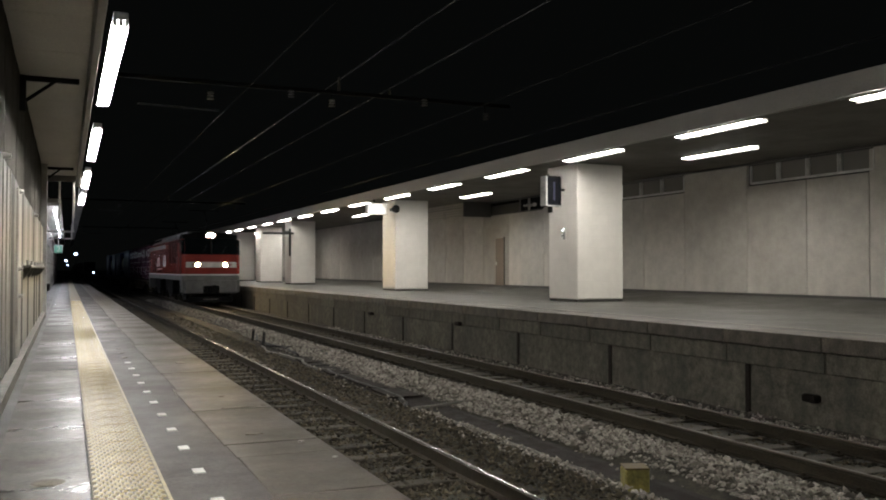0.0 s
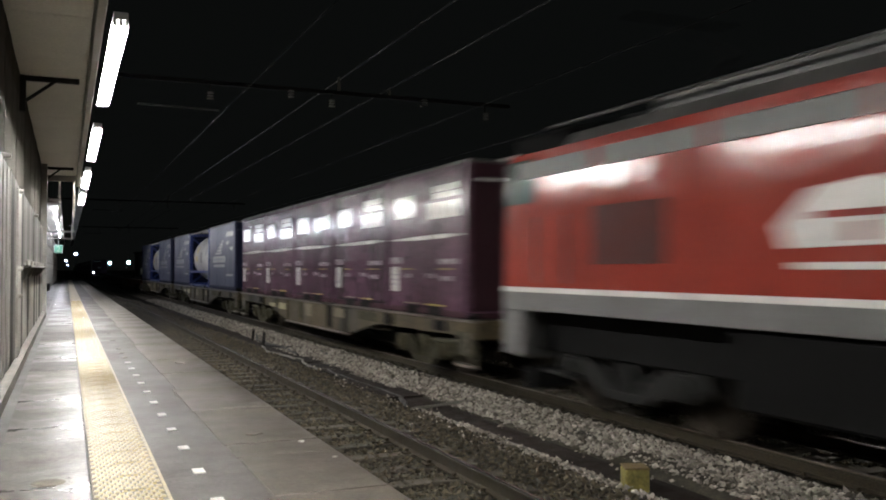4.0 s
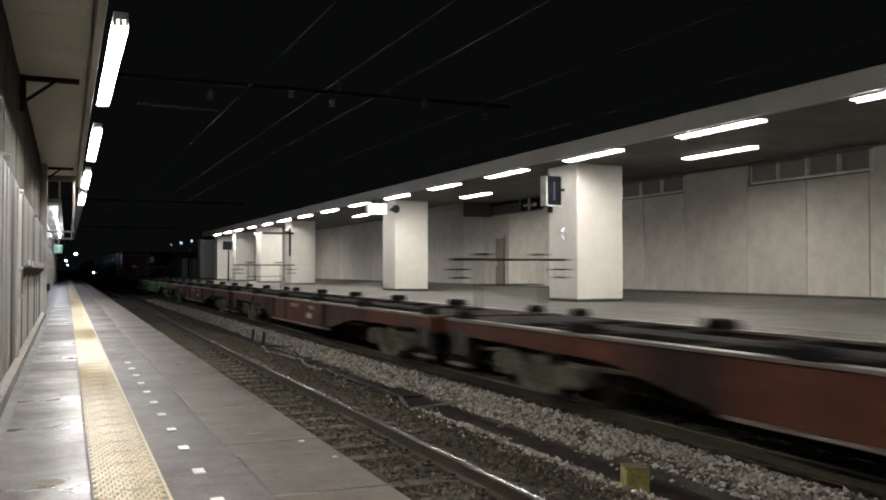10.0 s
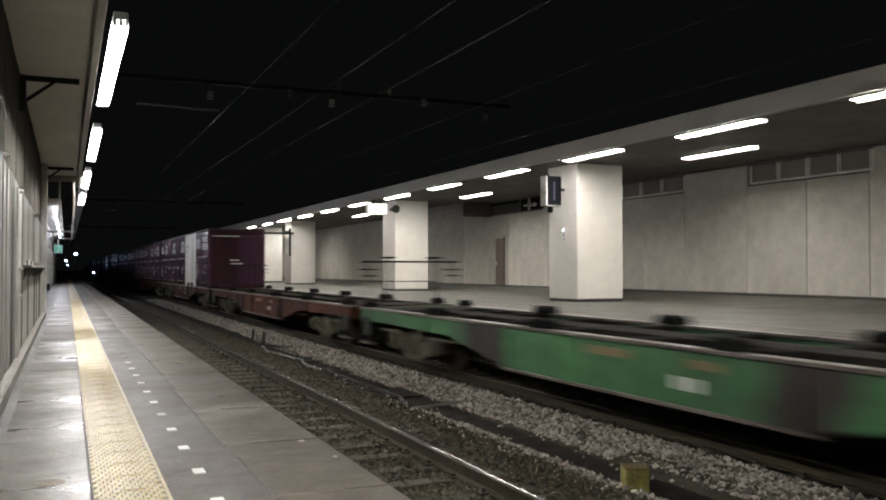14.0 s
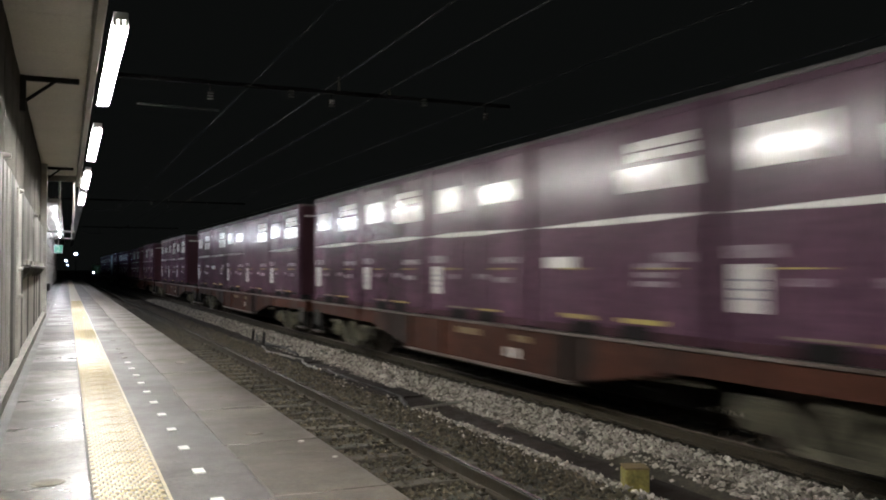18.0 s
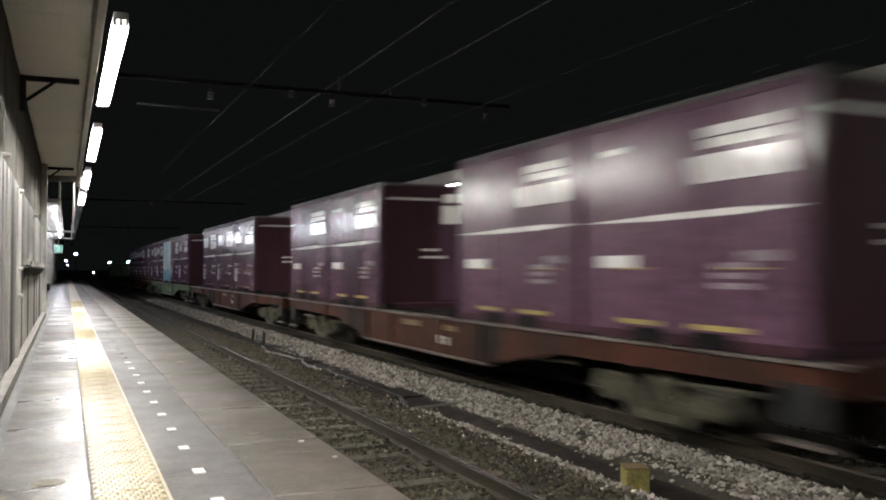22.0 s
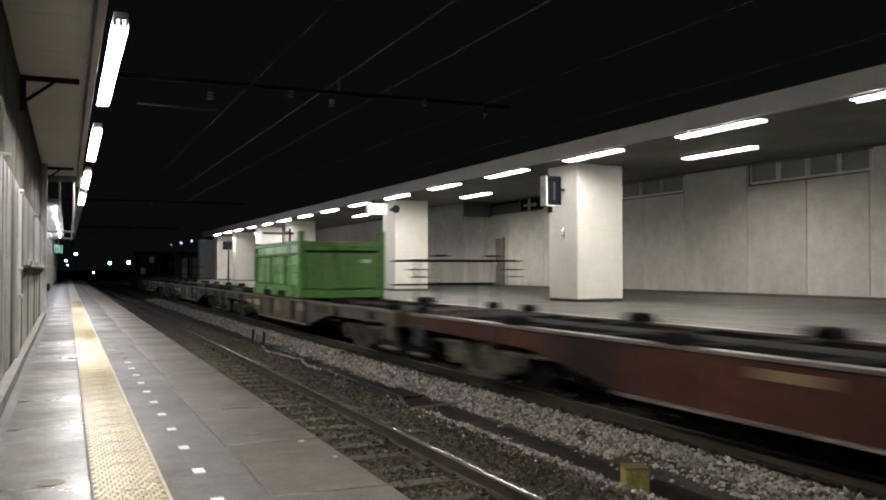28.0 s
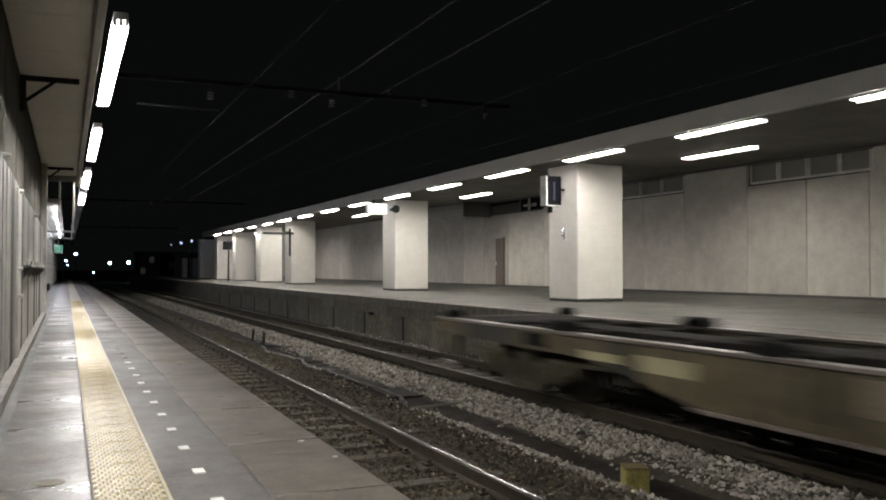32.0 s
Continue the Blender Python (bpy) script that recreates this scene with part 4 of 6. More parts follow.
for y_, z0, z1 in ((-0.09, 2.66, 2.99), (0.02, 2.74, 2.80), (0.02, 2.88, 2.94)):
    part("mark", Shape().box(-0.016, -0.0105, y_, y_ + 0.10, z0, z1, 0.002), "foil", nt, "bright white mark")
lb = thing("column_lightbox", "bright white lit box at the top of a column", "light box", at=pose(far_x(11.35, 33.6), 33.6, 0, 0, 0, ca))
part("box", Shape().box(0.0, 0.85, 0.0, 0.25, 4.05, 4.5, 0.02), "white_box", lb)
part("hanger", Shape().box(0.3, 0.36, 0.1, 0.15, 4.5, CEIL), "dark", lb)
sp = thing("loudspeaker", "black horn loudspeaker on a column", "loudspeaker", at=pose(far_x(12.35, 33.2), 33.2, 0, 0, 0, ca))
part("horn", Shape().tube((0, -0.2, 4.25), (0, 0.15, 4.25), 0.17, 12, 0.08), "black", sp)
part("bracket", Shape().box(-0.04, 0.04, 0.1, 0.42, 4.2, 4.3), "dark", sp)
pp = thing("wall_pipe", "thin dark pipe on a column", "pipe", at=pose(far_x(12.4, 50.3), 50.3, 0, 0, 0, ca))
part("run", Shape().tube((-0.02, 0, 2.6), (-0.02, 0, 4.2), 0.06), "dark", pp)
part("crossbar", Shape().box(-1.6, 0.2, 0, 0.06, 3.85, 3.98), "dark", pp)
part("clamp", Shape().box(-0.3, -0.02, -0.03, 0.6, 4.0, 4.06), "dark", pp)
pg = thing("platform_post", "slim dark post with a sign panel on the far platform", "sign post", at=pose(far_x(11.7, 66.0), 66.0, 0))
part("post", Shape().tube((0, 0, FAR_PLAT), (0, 0, 4.0), 0.06), "dark", pg)
part("panel", Shape().box(-0.5, 0.35, -0.04, 0.04, 3.2, 4.0, 0.01), "frame_grey", pg)
part("face", Shape().box(-0.42, 0.27, -0.05, -0.041, 3.28, 3.92), "screen", pg)

# ---- overhead line ----
for n_, x, z, fn, r in (("contact_wire", 2.9, 4.98, near_x, 0.0042), ("contact_wire", 7.42, 5.0, track_x, 0.006), ("feeder_wire", 6.66, 6.85, near_x, 0.012), ("feeder_wire", 7.9, 6.62, near_x, 0.011), ("feeder_wire", 12.0, 5.6, far_x, 0.006)):
    tagged(part(n_, Shape().tube((fn(x, Y0), Y0, z), (fn(x, 140), 140, z), r, 6), "wire" if n_ == "contact_wire" else "feeder"), "thin overhead wire above the tracks" if n_ == "contact_wire" else "dull grey feeder wire above the tracks", "wire", "overhead wires")
for yb in (22.0, 62.0, 102.0):
    pb = thing("catenary_beam", "dark steel cross beam over the tracks carrying insulators", "catenary beam", "catenary beams")
    part("beam", Shape().box(-1.2, 11.5, yb - 0.05, yb + 0.05, 6.38, 6.48, 0.01), "black", pb)
    part("post", Shape().box(-1.3, -1.1, yb - 0.1, yb + 0.1, -0.4, 6.5), "plat_wall", pb)
    part("arm", Shape().tube((1.5, yb - 0.15, 5.76), (3.4, yb - 0.15, 5.72), 0.022), "cable", pb)
    for x, z in ((6.55, 6.85), (7.95, 6.62)):
        part("post_insulator", Shape().tube((near_x(x, yb), yb, 6.48), (near_x(x, yb), yb, z), 0.05, 8, 0.03), "plat_wall", pb)
    for x, z in ((6.27, 6.04), (10.7, 6.0), (8.85, 6.25), (5.2, 6.2), (3.2, 6.0)):
        for k in range(3):
            part("insulator", Shape().tube((x, yb - 0.12, z + 0.07 * k), (x, yb - 0.12, z + 0.035 + 0.07 * k), 0.09, 10, 0.05), "baseb", pb, "grey ribbed insulator")
        part("hanger", Shape().tube((x, yb - 0.06, z + 0.2), (x, yb - 0.06, 6.4), 0.02), "black", pb)

# ---- between the tracks ----
bx = thing("yellow_marker_box", "faded yellow painted box standing on the ballast", "marker box", at=pose(4.885, 6.84, -0.275, 0, 0, -22))
part("body", Shape().box(-0.112, 0.112, -0.112, 0.112, 0, 0.25, 0.012), "yellow_box", bx)
part("lid", Shape().box(-0.115, 0.115, -0.115, 0.115, 0.25, 0.266, 0.005), "faded_yellow", bx, "chipped paler lid")
cables = (("looped_cable", [(4.91, 23.7, -0.05), (4.75, 22.5, -0.14), (5.2, 22.1, -0.15), (5.6, 21.4, -0.13), (5.6, 20.1, -0.13), (5.45, 18.8, -0.16), (5.28, 17.85, -0.18), (4.9, 17.8, -0.19), (4.63, 18.03, -0.19)], 0.03),
          ("slack_cable", [(4.6, 22.4, -0.14), (4.5, 21.2, -0.17), (4.7, 20.0, -0.18), (4.8, 19.1, -0.18), (4.63, 18.0, -0.19), (4.71, 17.4, -0.2), (4.95, 17.0, -0.2)], 0.026),
          ("looped_cable", [(4.85, 17.2, -0.2), (4.8, 16.7, -0.2), (4.79, 15.5, -0.2), (4.83, 14.3, -0.2), (4.89, 13.2, -0.2), (4.75, 12.6, -0.2), (4.65, 12.1, -0.21)], 0.03),
          ("looped_cable", [(5.3, 26.5, -0.12), (5.0, 25.2, -0.13), (4.85, 24.2, -0.13), (4.95, 23.2, -0.15), (5.1, 21.8, -0.17), (5.0, 20.2, -0.18)], 0.024),
          ("cross_cable", [(4.62, 11.95, -0.21), (5.1, 12.05, -0.2), (5.7, 11.95, -0.13)], 0.022),
          ("conduit", [(4.62, 12.0, -0.22), (4.74, 11.2, -0.215), (4.80, 9.9, -0.215), (4.80, 8.9, -0.215), (4.79, 7.95, -0.215), (4.78, 7.1, -0.21)], 0.024))
for n_, pts, r in cables:
    fine = []
    for a, b in zip(pts, pts[1:]):
        for k in range(4):
            f_ = k / 4
            fine.append(tuple(a[i] + (b[i] - a[i]) * f_ + (0.025 * math.sin(7 * (a[1] + f_)) if i == 0 else 0) for i in range(3)))
    fine.append(pts[-1])
    tagged(part(n_, Shape().path(fine, r), "cable" if n_ == "looped_cable" else "pale_cable", smooth=True), "pale dusty cable lying by the drain strip" if n_ != "looped_cable" else "dark cable snaking over the ballast", "cable", "trackside cables")
for x, y in ((4.91, 23.8), (4.62, 22.4), (4.86, 25.0)):
    tagged(part("cable_stub", Shape().tube((x, y, -0.2), (x + 0.03, y, 0.12), 0.035, 8), "dark"), "short dark cable stub rising from the ballast", "cable stub", "cable stubs")


for i in range(6):
    y = 13.0 + i * 1.12
    tagged(part("trough_cover", Shape().box(-0.26 + 0.02 * (i % 3), 0.27, 0.02, 1.08, 0, 0.03, 0.006), "trough", at=pose(near_x(5.0, y) + 0.03 * math.sin(i * 2.1), y, -0.215, 1.2 * math.sin(i * 3.0), 2.0 * math.sin(i * 1.3), 3 * math.sin(i * 2.0))),
           "dark damp cable trough cover lying between the tracks", "cable trough cover", "trough covers")


def stones(name, material, label, fn, spots, low, high, seed):
    """Loose crushed stone: irregular eight-faced lumps, joined."""
    rng = np.random.default_rng(seed)
    base = np.array([(1, 0, 0), (-1, 0, 0), (0, 1, 0), (0, -1, 0), (0, 0, 1), (0, 0, -1)], float)
    tri = np.array([(0, 2, 4), (2, 1, 4), (1, 3, 4), (3, 0, 4), (2, 0, 5), (1, 2, 5), (3, 1, 5), (0, 3, 5)])
    V, F, k = [], [], 0
    for (x0, x1, y0, y1, z, ridge, count) in spots:
        u = rng.random(count)
        y = y0 + (y1 - y0) * rng.random(count) ** 1.5
        x = x0 + (x1 - x0) * u
        size = low + (high - low) * rng.random(count) ** 1.6
        zz = z + ridge * np.sin(np.pi * u) + 0.02 * rng.standard_normal(count)
        pts = base[None] * (0.65 + 0.7 * rng.random((count, 6, 1))) + 0.25 * rng.standard_normal((count, 6, 3))
        pts *= size[:, None, None] * np.array((1, 1, 0.75))
        a = rng.random(count) * 6.28
        ca_, sa_ = np.cos(a)[:, None], np.sin(a)[:, None]
        px, py = pts[..., 0] * ca_ - pts[..., 1] * sa_, pts[..., 0] * sa_ + pts[..., 1] * ca_
        pts = np.stack([px + fn(x, y)[:, None], py + y[:, None], pts[..., 2] + zz[:, None]], -1)
        V.append(pts.reshape(-1, 3))
        F.append((tri[None] + 6 * (k + np.arange(count))[:, None, None]).reshape(-1, 3))
        k += count
    me = bpy.data.meshes.new(name)
    me.from_pydata(np.concatenate(V).tolist(), [], np.concatenate(F).tolist())
    me.materials.append(M[material])
    return tagged(new(name, me), label, "ballast", kind="stuff")


stones("pale_ballast", "pale_stone", "pale crushed stone ballast heaped beside the far track", track_x,
       [(5.47, 6.4, 3.5, 8, -0.215, 0.08, 6500), (5.38, 6.38, 8, 14, -0.215, 0.08, 8500), (5.12, 6.36, 14, 26, -0.215, 0.08, 9000), (5.2, 6.3, 26, 60, -0.2, 0.08, 8000), (8.15, 8.75, 5, 30, -0.2, 0.02, 2200)], 0.012, 0.042, 3)
stones("brown_ballast", "brown_stone", "dirty brown ballast around the rails", near_x,
       [(1.35, 2.3, 3.5, 30, -0.205, 0.02, 20000), (2.3, 3.5, 3.5, 30, -0.18, 0.0, 16000), (1.5, 2.3, 4, 18, -0.15, 0.0, 1500), (2.4, 3.3, 4, 18, -0.145, 0.0, 1200), (3.5, 4.62, 4, 26, -0.19, 0.01, 13000), (3.5, 4.6, 26, 60, -0.2, 0.01, 3000), (6.6, 8.2, 5, 34, -0.195, 0.0, 7000)], 0.012, 0.036, 4)
stones("grey_ballast", "pale_stone", "scattered pale stones by the drain strip", near_x, [(4.35, 4.7, 5, 16, -0.215, 0.02, 500), (4.7, 4.82, 5, 20, -0.205, 0.0, 60), (5.15, 5.28, 5, 20, -0.205, 0.0, 60), (4.68, 4.80, 6.2, 11.8, -0.21, 0.015, 700)], 0.012, 0.03, 5)

# sleepers
clip = Shape().box(-0.15, -0.062, -0.05, 0.05, -0.152, -0.128, 0.006).tube((-0.095, 0, -0.15), (-0.095, 0, -0.095), 0.02, 6).box(0.062, 0.15, -0.05, 0.05, -0.152, -0.128, 0.006).tube((0.095, 0, -0.15), (0.095, 0, -0.095), 0.02, 6).mesh("rail_clip", "rail_side")
sl = Shape().box(-1.0, 1.0, -0.1, 0.1, -0.30, -0.148, 0.012).mesh("sleeper", "sleeper")
for par, fn, c, z in ((near_track, near_x, NEAR_C, 0.0), (far_track, track_x, FAR_C, -0.015)):
    for i in range(100):
        y = 2.0 + i * 0.62
        part("sleeper", sl, None, par, at=pose(fn(c, y), y, z + 0.006 * math.sin(i * 2.3), 0, 0, 1.2 * math.sin(i * 1.7)))
        if y < 26:
            for side in (-0.5655, 0.5655):
                part("rail_clip", clip, None, par, at=pose(fn(c + side, y), y, z))

# ---- distance ----
for x, y, z, r, colr in ((-0.1, 160, 3.3, 0.14, "tube_far"), (1.4, 160, 4.4, 0.20, "tube_far"), (6.8, 160, 2.95, 0.22, "yard"), (9.8, 160, 3.05, 0.25, "yard"), (0.2, 170, 2.6, 0.10, "tube_far"), (4.2, 160, 1.3, 0.12, "tube_far")):
    d = thing("yard_lamp", "small bright lamp far down the line", "lamp", "far yard lamps", at=pose(x, y, 0))
    part("lens", Shape().tube((0, -0.1, z), (0, 0.1, z), r * 1.25, 10), colr, d)
    part("pole", Shape().tube((0, 0.15, -0.4), (0, 0.15, z + 1.2), 0.06), "dark", d)
for i, (x, y, w, h) in enumerate(((-14, 190, 12, 7), (22, 168, 11, 5), (36, 190, 16, 9))):
    b = thing("distant_building", "dark building beyond the end of the station", "building", "distant buildings", at=pose(x, y, -0.42))
    part("wall", Shape().box(-w / 2, w / 2, 0, 8, 0, h), "black", b)
    part("roof", Shape().box(-w / 2 - 0.3, w / 2 + 0.3, -0.3, 8.3, h, h + 0.3), "dark", b)
    for k in range(4):
        part("window", Shape().box(-w / 2 + 0.8 + k * w / 4.4, -w / 2 + 1.6 + k * w / 4.4, -0.06, -0.01, 2.2, 3.6), "frosted", b)

hut = thing("platform_hut", "dim grey hut with pale doors past the far canopy", "hut", at=pose(far_x(11.9, 96.0), 96.0, 0.9))
part("wall", Shape().box(0, 3.2, 0, 4.0, 0, 2.6, 0.02), "baseb", hut)
part("roof", Shape().box(-0.2, 3.4, -0.3, 4.2, 2.6, 2.75, 0.02), "dark", hut)
for x in (0.25, 1.2, 2.2):
    part("door", Shape().box(x, x + 0.7, -0.05, 0.0, 0.1, 2.1, 0.01), "frame_grey", hut, "pale steel door")
for x, y, w, h in ((17.5, 185, 9, 5.5), (-6.5, 185, 6, 9)):
    b = thing("distant_building", "grey building with a few dim windows beyond the station", "building", "distant buildings", at=pose(x, y, -0.42))
    part("wall", Shape().box(-w / 2, w / 2, 0, 8, 0, h), "far_wall", b)
    part("roof", Shape().box(-w / 2 - 0.3, w / 2 + 0.3, -0.3, 8.3, h, h + 0.3), "dark", b)
    for r_ in range(2):
        for k in range(5):
            part("window", Shape().box(-w / 2 + 0.6 + k * w / 5.4, -w / 2 + 1.5 + k * w / 5.4, -0.06, -0.01, 1.4 + 2.2 * r_, 2.6 + 2.2 * r_), "dim_window" if (k * 2 + r_) % 3 == 0 else "frosted", b)

# ---- the train ----
moving = []      # (thing, metres behind the locomotive's nose)


def side_bar(parent, name, y0, y1, z0, z1, x, mat, label="", skew=0.0):
    """A flat mark on the flank that faces the near platform."""
    s = Shape().add([(x - 0.006, y0, z0), (x - 0.006, y1, z0), (x - 0.006, y1 + skew, z1), (x - 0.006, y0 + skew, z1),
                     (x + 0.004, y0, z0), (x + 0.004, y1, z0), (x + 0.004, y1 + skew, z1), (x + 0.004, y0 + skew, z1)],
                    [(0, 1, 2, 3), (4, 5, 6, 7), (0, 1, 5, 4), (1, 2, 6, 5), (2, 3, 7, 6), (3, 0, 4, 7)])
    return part(name, s, mat, parent, label)


def wheelset_mesh(r):
    s = Shape()
    for sx in (-1, 1):
        n = 20
        prof = [(0.53, r + 0.03), (0.56, r + 0.03), (0.575, r), (0.66, r - 0.012), (0.66, r - 0.07), (0.615, r - 0.09), (0.60, 0.14), (0.65, 0.12), (0.65, 0.0)]
        vs = []
        for px, pr in prof:
            for i in range(n):
                a = 2 * math.pi * i / n
                vs.append((sx * px, pr * math.cos(a), pr * math.sin(a)))
        fs = [(j * n + i, j * n + (i + 1) % n, (j + 1) * n + (i + 1) % n, (j + 1) * n + i) for j in range(len(prof) - 1) for i in range(n)]
        s.add(vs, fs)
        for i in range(4):
            a = math.pi / 2 * i
            y, z = 0.25 * math.cos(a), 0.25 * math.sin(a)
            s.box(sx * 0.612 - 0.006, sx * 0.612 + 0.006, y - 0.03, y + 0.03, z - 0.03, z + 0.03)
    s.tube((-0.62, 0, 0), (0.62, 0, 0), 0.08, 10)
    return s.mesh("wheelset", "wheel")


WHEEL, WHEEL_LOCO = wheelset_mesh(0.43), wheelset_mesh(0.56)


def bogie(parent, yc, base, mat="bogie", mesh=None, r=0.43, name="bogie"):
    """Side frames, bolster, springs and axle boxes; the wheelsets hang under it."""
    s = Shape()
    for sx in (-1, 1):
        x0, x1 = (0.90, 1.02) if sx > 0 else (-1.02, -0.90)
        h = base / 2
        s.prism([(-h - 0.42, r - 0.02), (-h - 0.34, r + 0.15), (-h + 0.2, r + 0.17), (-0.45, r + 0.02), (-0.28, r - 0.2), (0.28, r - 0.2), (0.45, r + 0.02), (h - 0.2, r + 0.17), (h + 0.34, r + 0.15), (h + 0.42, r - 0.02),
                 (h + 0.2, r - 0.12), (h - 0.25, r - 0.10), (0.42, r - 0.30), (-0.42, r - 0.30), (-h + 0.25, r - 0.10), (-h - 0.2, r - 0.12)], "x", x0, x1)
        for e in (-h, h):
            s.box(min(sx * 0.98, sx * 1.1), max(sx * 0.98, sx * 1.1), e - 0.15, e + 0.15, r - 0.16, r + 0.13, 0.02)
            s.tube((sx * 1.1, e, r), (sx * 1.14, e, r), 0.1, 10)
        for e in (-0.16, 0.0, 0.16):
            s.tube((sx * 0.96, e, r - 0.2), (sx * 0.96, e, r + 0.14), 0.065, 8)
    s.box(-1.0, 1.0, -0.22, 0.22, r + 0.10, r + 0.24, 0.02)
    b = part(name, s, mat, parent, at=pose(0, yc, 0))
    for e in (-base / 2, base / 2):
        part("wheelset", mesh or WHEEL, None, b, "steel wheelset", at=pose(0, e, r))
    return b


RED_PLATES = ((10.0, 10.9, 0.80, 0.90, "faded_yellow", "faint yellow writing panel"), (8.4, 8.9, 0.80, 0.89, "faded_yellow", "faint yellow writing panel"), (8.75, 9.1, 0.56, 0.70, "label", "small white data panel"))
OLIVE_PLATES = ((7.4, 8.3, 0.72, 0.92, "pale_panel", "pale dusty panel"), (10.4, 11.0, 0.62, 0.93, "pale_panel", "pale dusty panel"), (13.25, 14.15, 0.68, 0.86, "cream_panel", "pale yellow panel"), (14.5, 15.35, 0.72, 0.82, "cream_panel", "pale yellow panel"), (5.2, 6.4, 0.75, 0.93, "bogie_dark", "olive patch panel"), (8.5, 8.95, 0.45, 0.96, "black", "dark opening in the side sill"), (11.3, 11.75, 0.5, 0.96, "bogie_dark", "dark olive patch on the side sill"), (14.2, 14.6, 0.74, 0.96, "bogie_dark", "dark olive patch on the side sill"), (4.2, 4.7, 0.74, 0.96, "black", "dark opening in the side sill"), (16.3, 16.9, 0.78, 0.95, "black", "dark opening in the side sill"), (1.6, 2.1, 0.78, 0.95, "black", "dark opening in the side sill"))


def flat_wagon(paint, words, R=20.1, plates=RED_PLATES):
    """A 20.4 m container flat wagon: fish-bellied sills, open deck, brackets, bogies, end railing."""
    w = thing("container_wagon", words, "wagon", "wagons of the freight train")
    F = 1.02
    for sx in (-1, 1):
        x0, x1 = (1.13, 1.19) if sx > 0 else (-1.19, -1.13)
        sill = part("side_sill", Shape().prism([(0.35, F - 0.04), (20.05, F - 0.04), (20.05, F - 0.26), (15.3, F - 0.30), (13.2, F - 0.62), (7.2, F - 0.62), (5.1, F - 0.30), (0.35, F - 0.26)], "x", x0, x1), paint, w)
        part("top_flange", Shape().box(min(sx * 1.05, sx * 1.23), max(sx * 1.05, sx * 1.23), 0.35, 20.05, F - 0.04, F, 0.005), "flange", sill, "worn bright edge flange")
        part("bottom_flange", Shape().box(min(sx * 1.08, sx * 1.225), max(sx * 1.08, sx * 1.225), 7.2, 13.2, F - 0.66, F - 0.62, 0.005), "flange", sill)
        for y in (4.2, 7.4, 8.9, 11.5, 13.0, 16.2):
            part("stiffener", Shape().box(min(sx * 1.18, sx * 1.225), max(sx * 1.18, sx * 1.225), y - 0.03, y + 0.03, F - (0.6 if 7 < y < 13.3 else 0.27), F - 0.045), paint, w)
        for i, y in enumerate((0.78, 4.35, 4.65, 8.2, 8.5, 12.0, 12.3, 15.8, 16.1, 19.6)):
            part("lock_bracket", Shape().prism([(y - 0.16, F + 0.0), (y - 0.10, F + 0.10), (y - 0.04, F + 0.13), (y + 0.06, F + 0.13), (y + 0.12, F + 0.08), (y + 0.16, F + 0.0)], "x", min(sx * 1.0, sx * 1.2), max(sx * 1.0, sx * 1.2)), "black", w)
    for y in (0.35, 19.85):
        part("end_beam", Shape().box(-1.19, 1.19, y, y + 0.2, F - 0.3, F - 0.002, 0.01), paint, w)
    part("centre_sill", Shape().box(-0.3, 0.3, 0.4, 20.0, F - 0.35, F - 0.02, 0.01), "deck", w)
    for y in (2.1, 3.1, 4.5, 6.4, 8.35, 10.2, 12.15, 14.0, 15.95, 17.3, 18.3):
        part("cross_beam", Shape().box(-1.13, 1.13, y - 0.11, y + 0.11, F - 0.25, F - 0.012, 0.01), "deck", w)
    part("deck_plate", Shape().box(-1.05, 1.05, 0.5, 2.0, F - 0.03, F - 0.008), "deck", w)
    part("deck_plate", Shape().box(-1.05, 1.05, 18.4, 19.9, F - 0.03, F - 0.008), "deck", w)
    if R is not None:
        bars = Shape().tube((-1.15, R, F + 0.97), (1.15, R, F + 0.97), 0.021).tube((-0.62, R, F - 0.1), (-0.62, R, F + 0.97), 0.018).tube((0.62, R, F - 0.1), (0.62, R, F + 0.97), 0.018)
        if R < 10:
            rl = part("end_railing", bars.tube((-1.15, R, F + 0.5), (1.15, R, F + 0.5), 0.018), "dark", w)
        else:
            rl = part("end_railing", bars.tube((-0.62, R, F + 0.54), (0.62, R, F + 0.54), 0.011, 6), "dark", w)
            for x in (-1.0, 0.98):
                part("end_loop", Shape().tube((x - 0.22, R, F + 0.8), (x + 0.22, R, F + 0.8), 0.014, 6).tube((x - 0.14, R, F + 0.66), (x + 0.2, R, F + 0.66), 0.014, 6).tube((x, R, F + 0.66), (x, R, F + 0.97), 0.012, 6), "dark", rl, "short grab loop")
            for x in (-0.55, 0.55):
                part("hand_grip", Shape().tube((x - 0.17, R, F + 1.06), (x + 0.17, R, F + 1.06), 0.02, 6).tube((x, R, F + 0.97), (x, R, F + 1.06), 0.014, 6), "dark", rl, "short raised grip")
        part("railing_knee", Shape().box(-1.12, -1.08, R - 0.03, R + 0.03, F - 0.12, F + 0.05), "dark", rl)
    for y0 in (0.5, 19.3):
        for sx in (-1, 1):
            x0, x1 = (1.1, 1.2) if sx > 0 else (-1.2, -1.1)
            st_ = part("end_step", Shape().box(x0, x1 - 0.05, y0, y0 + 0.6, 0.44, F - 0.2, 0.008).box(x0, x1, y0, y0 + 0.04, 0.3, F - 0.25).box(x0, x1, y0 + 0.56, y0 + 0.6, 0.3, F - 0.25), "bogie" if paint == "wagon_olive" else "dark", w, "grimy step plate")
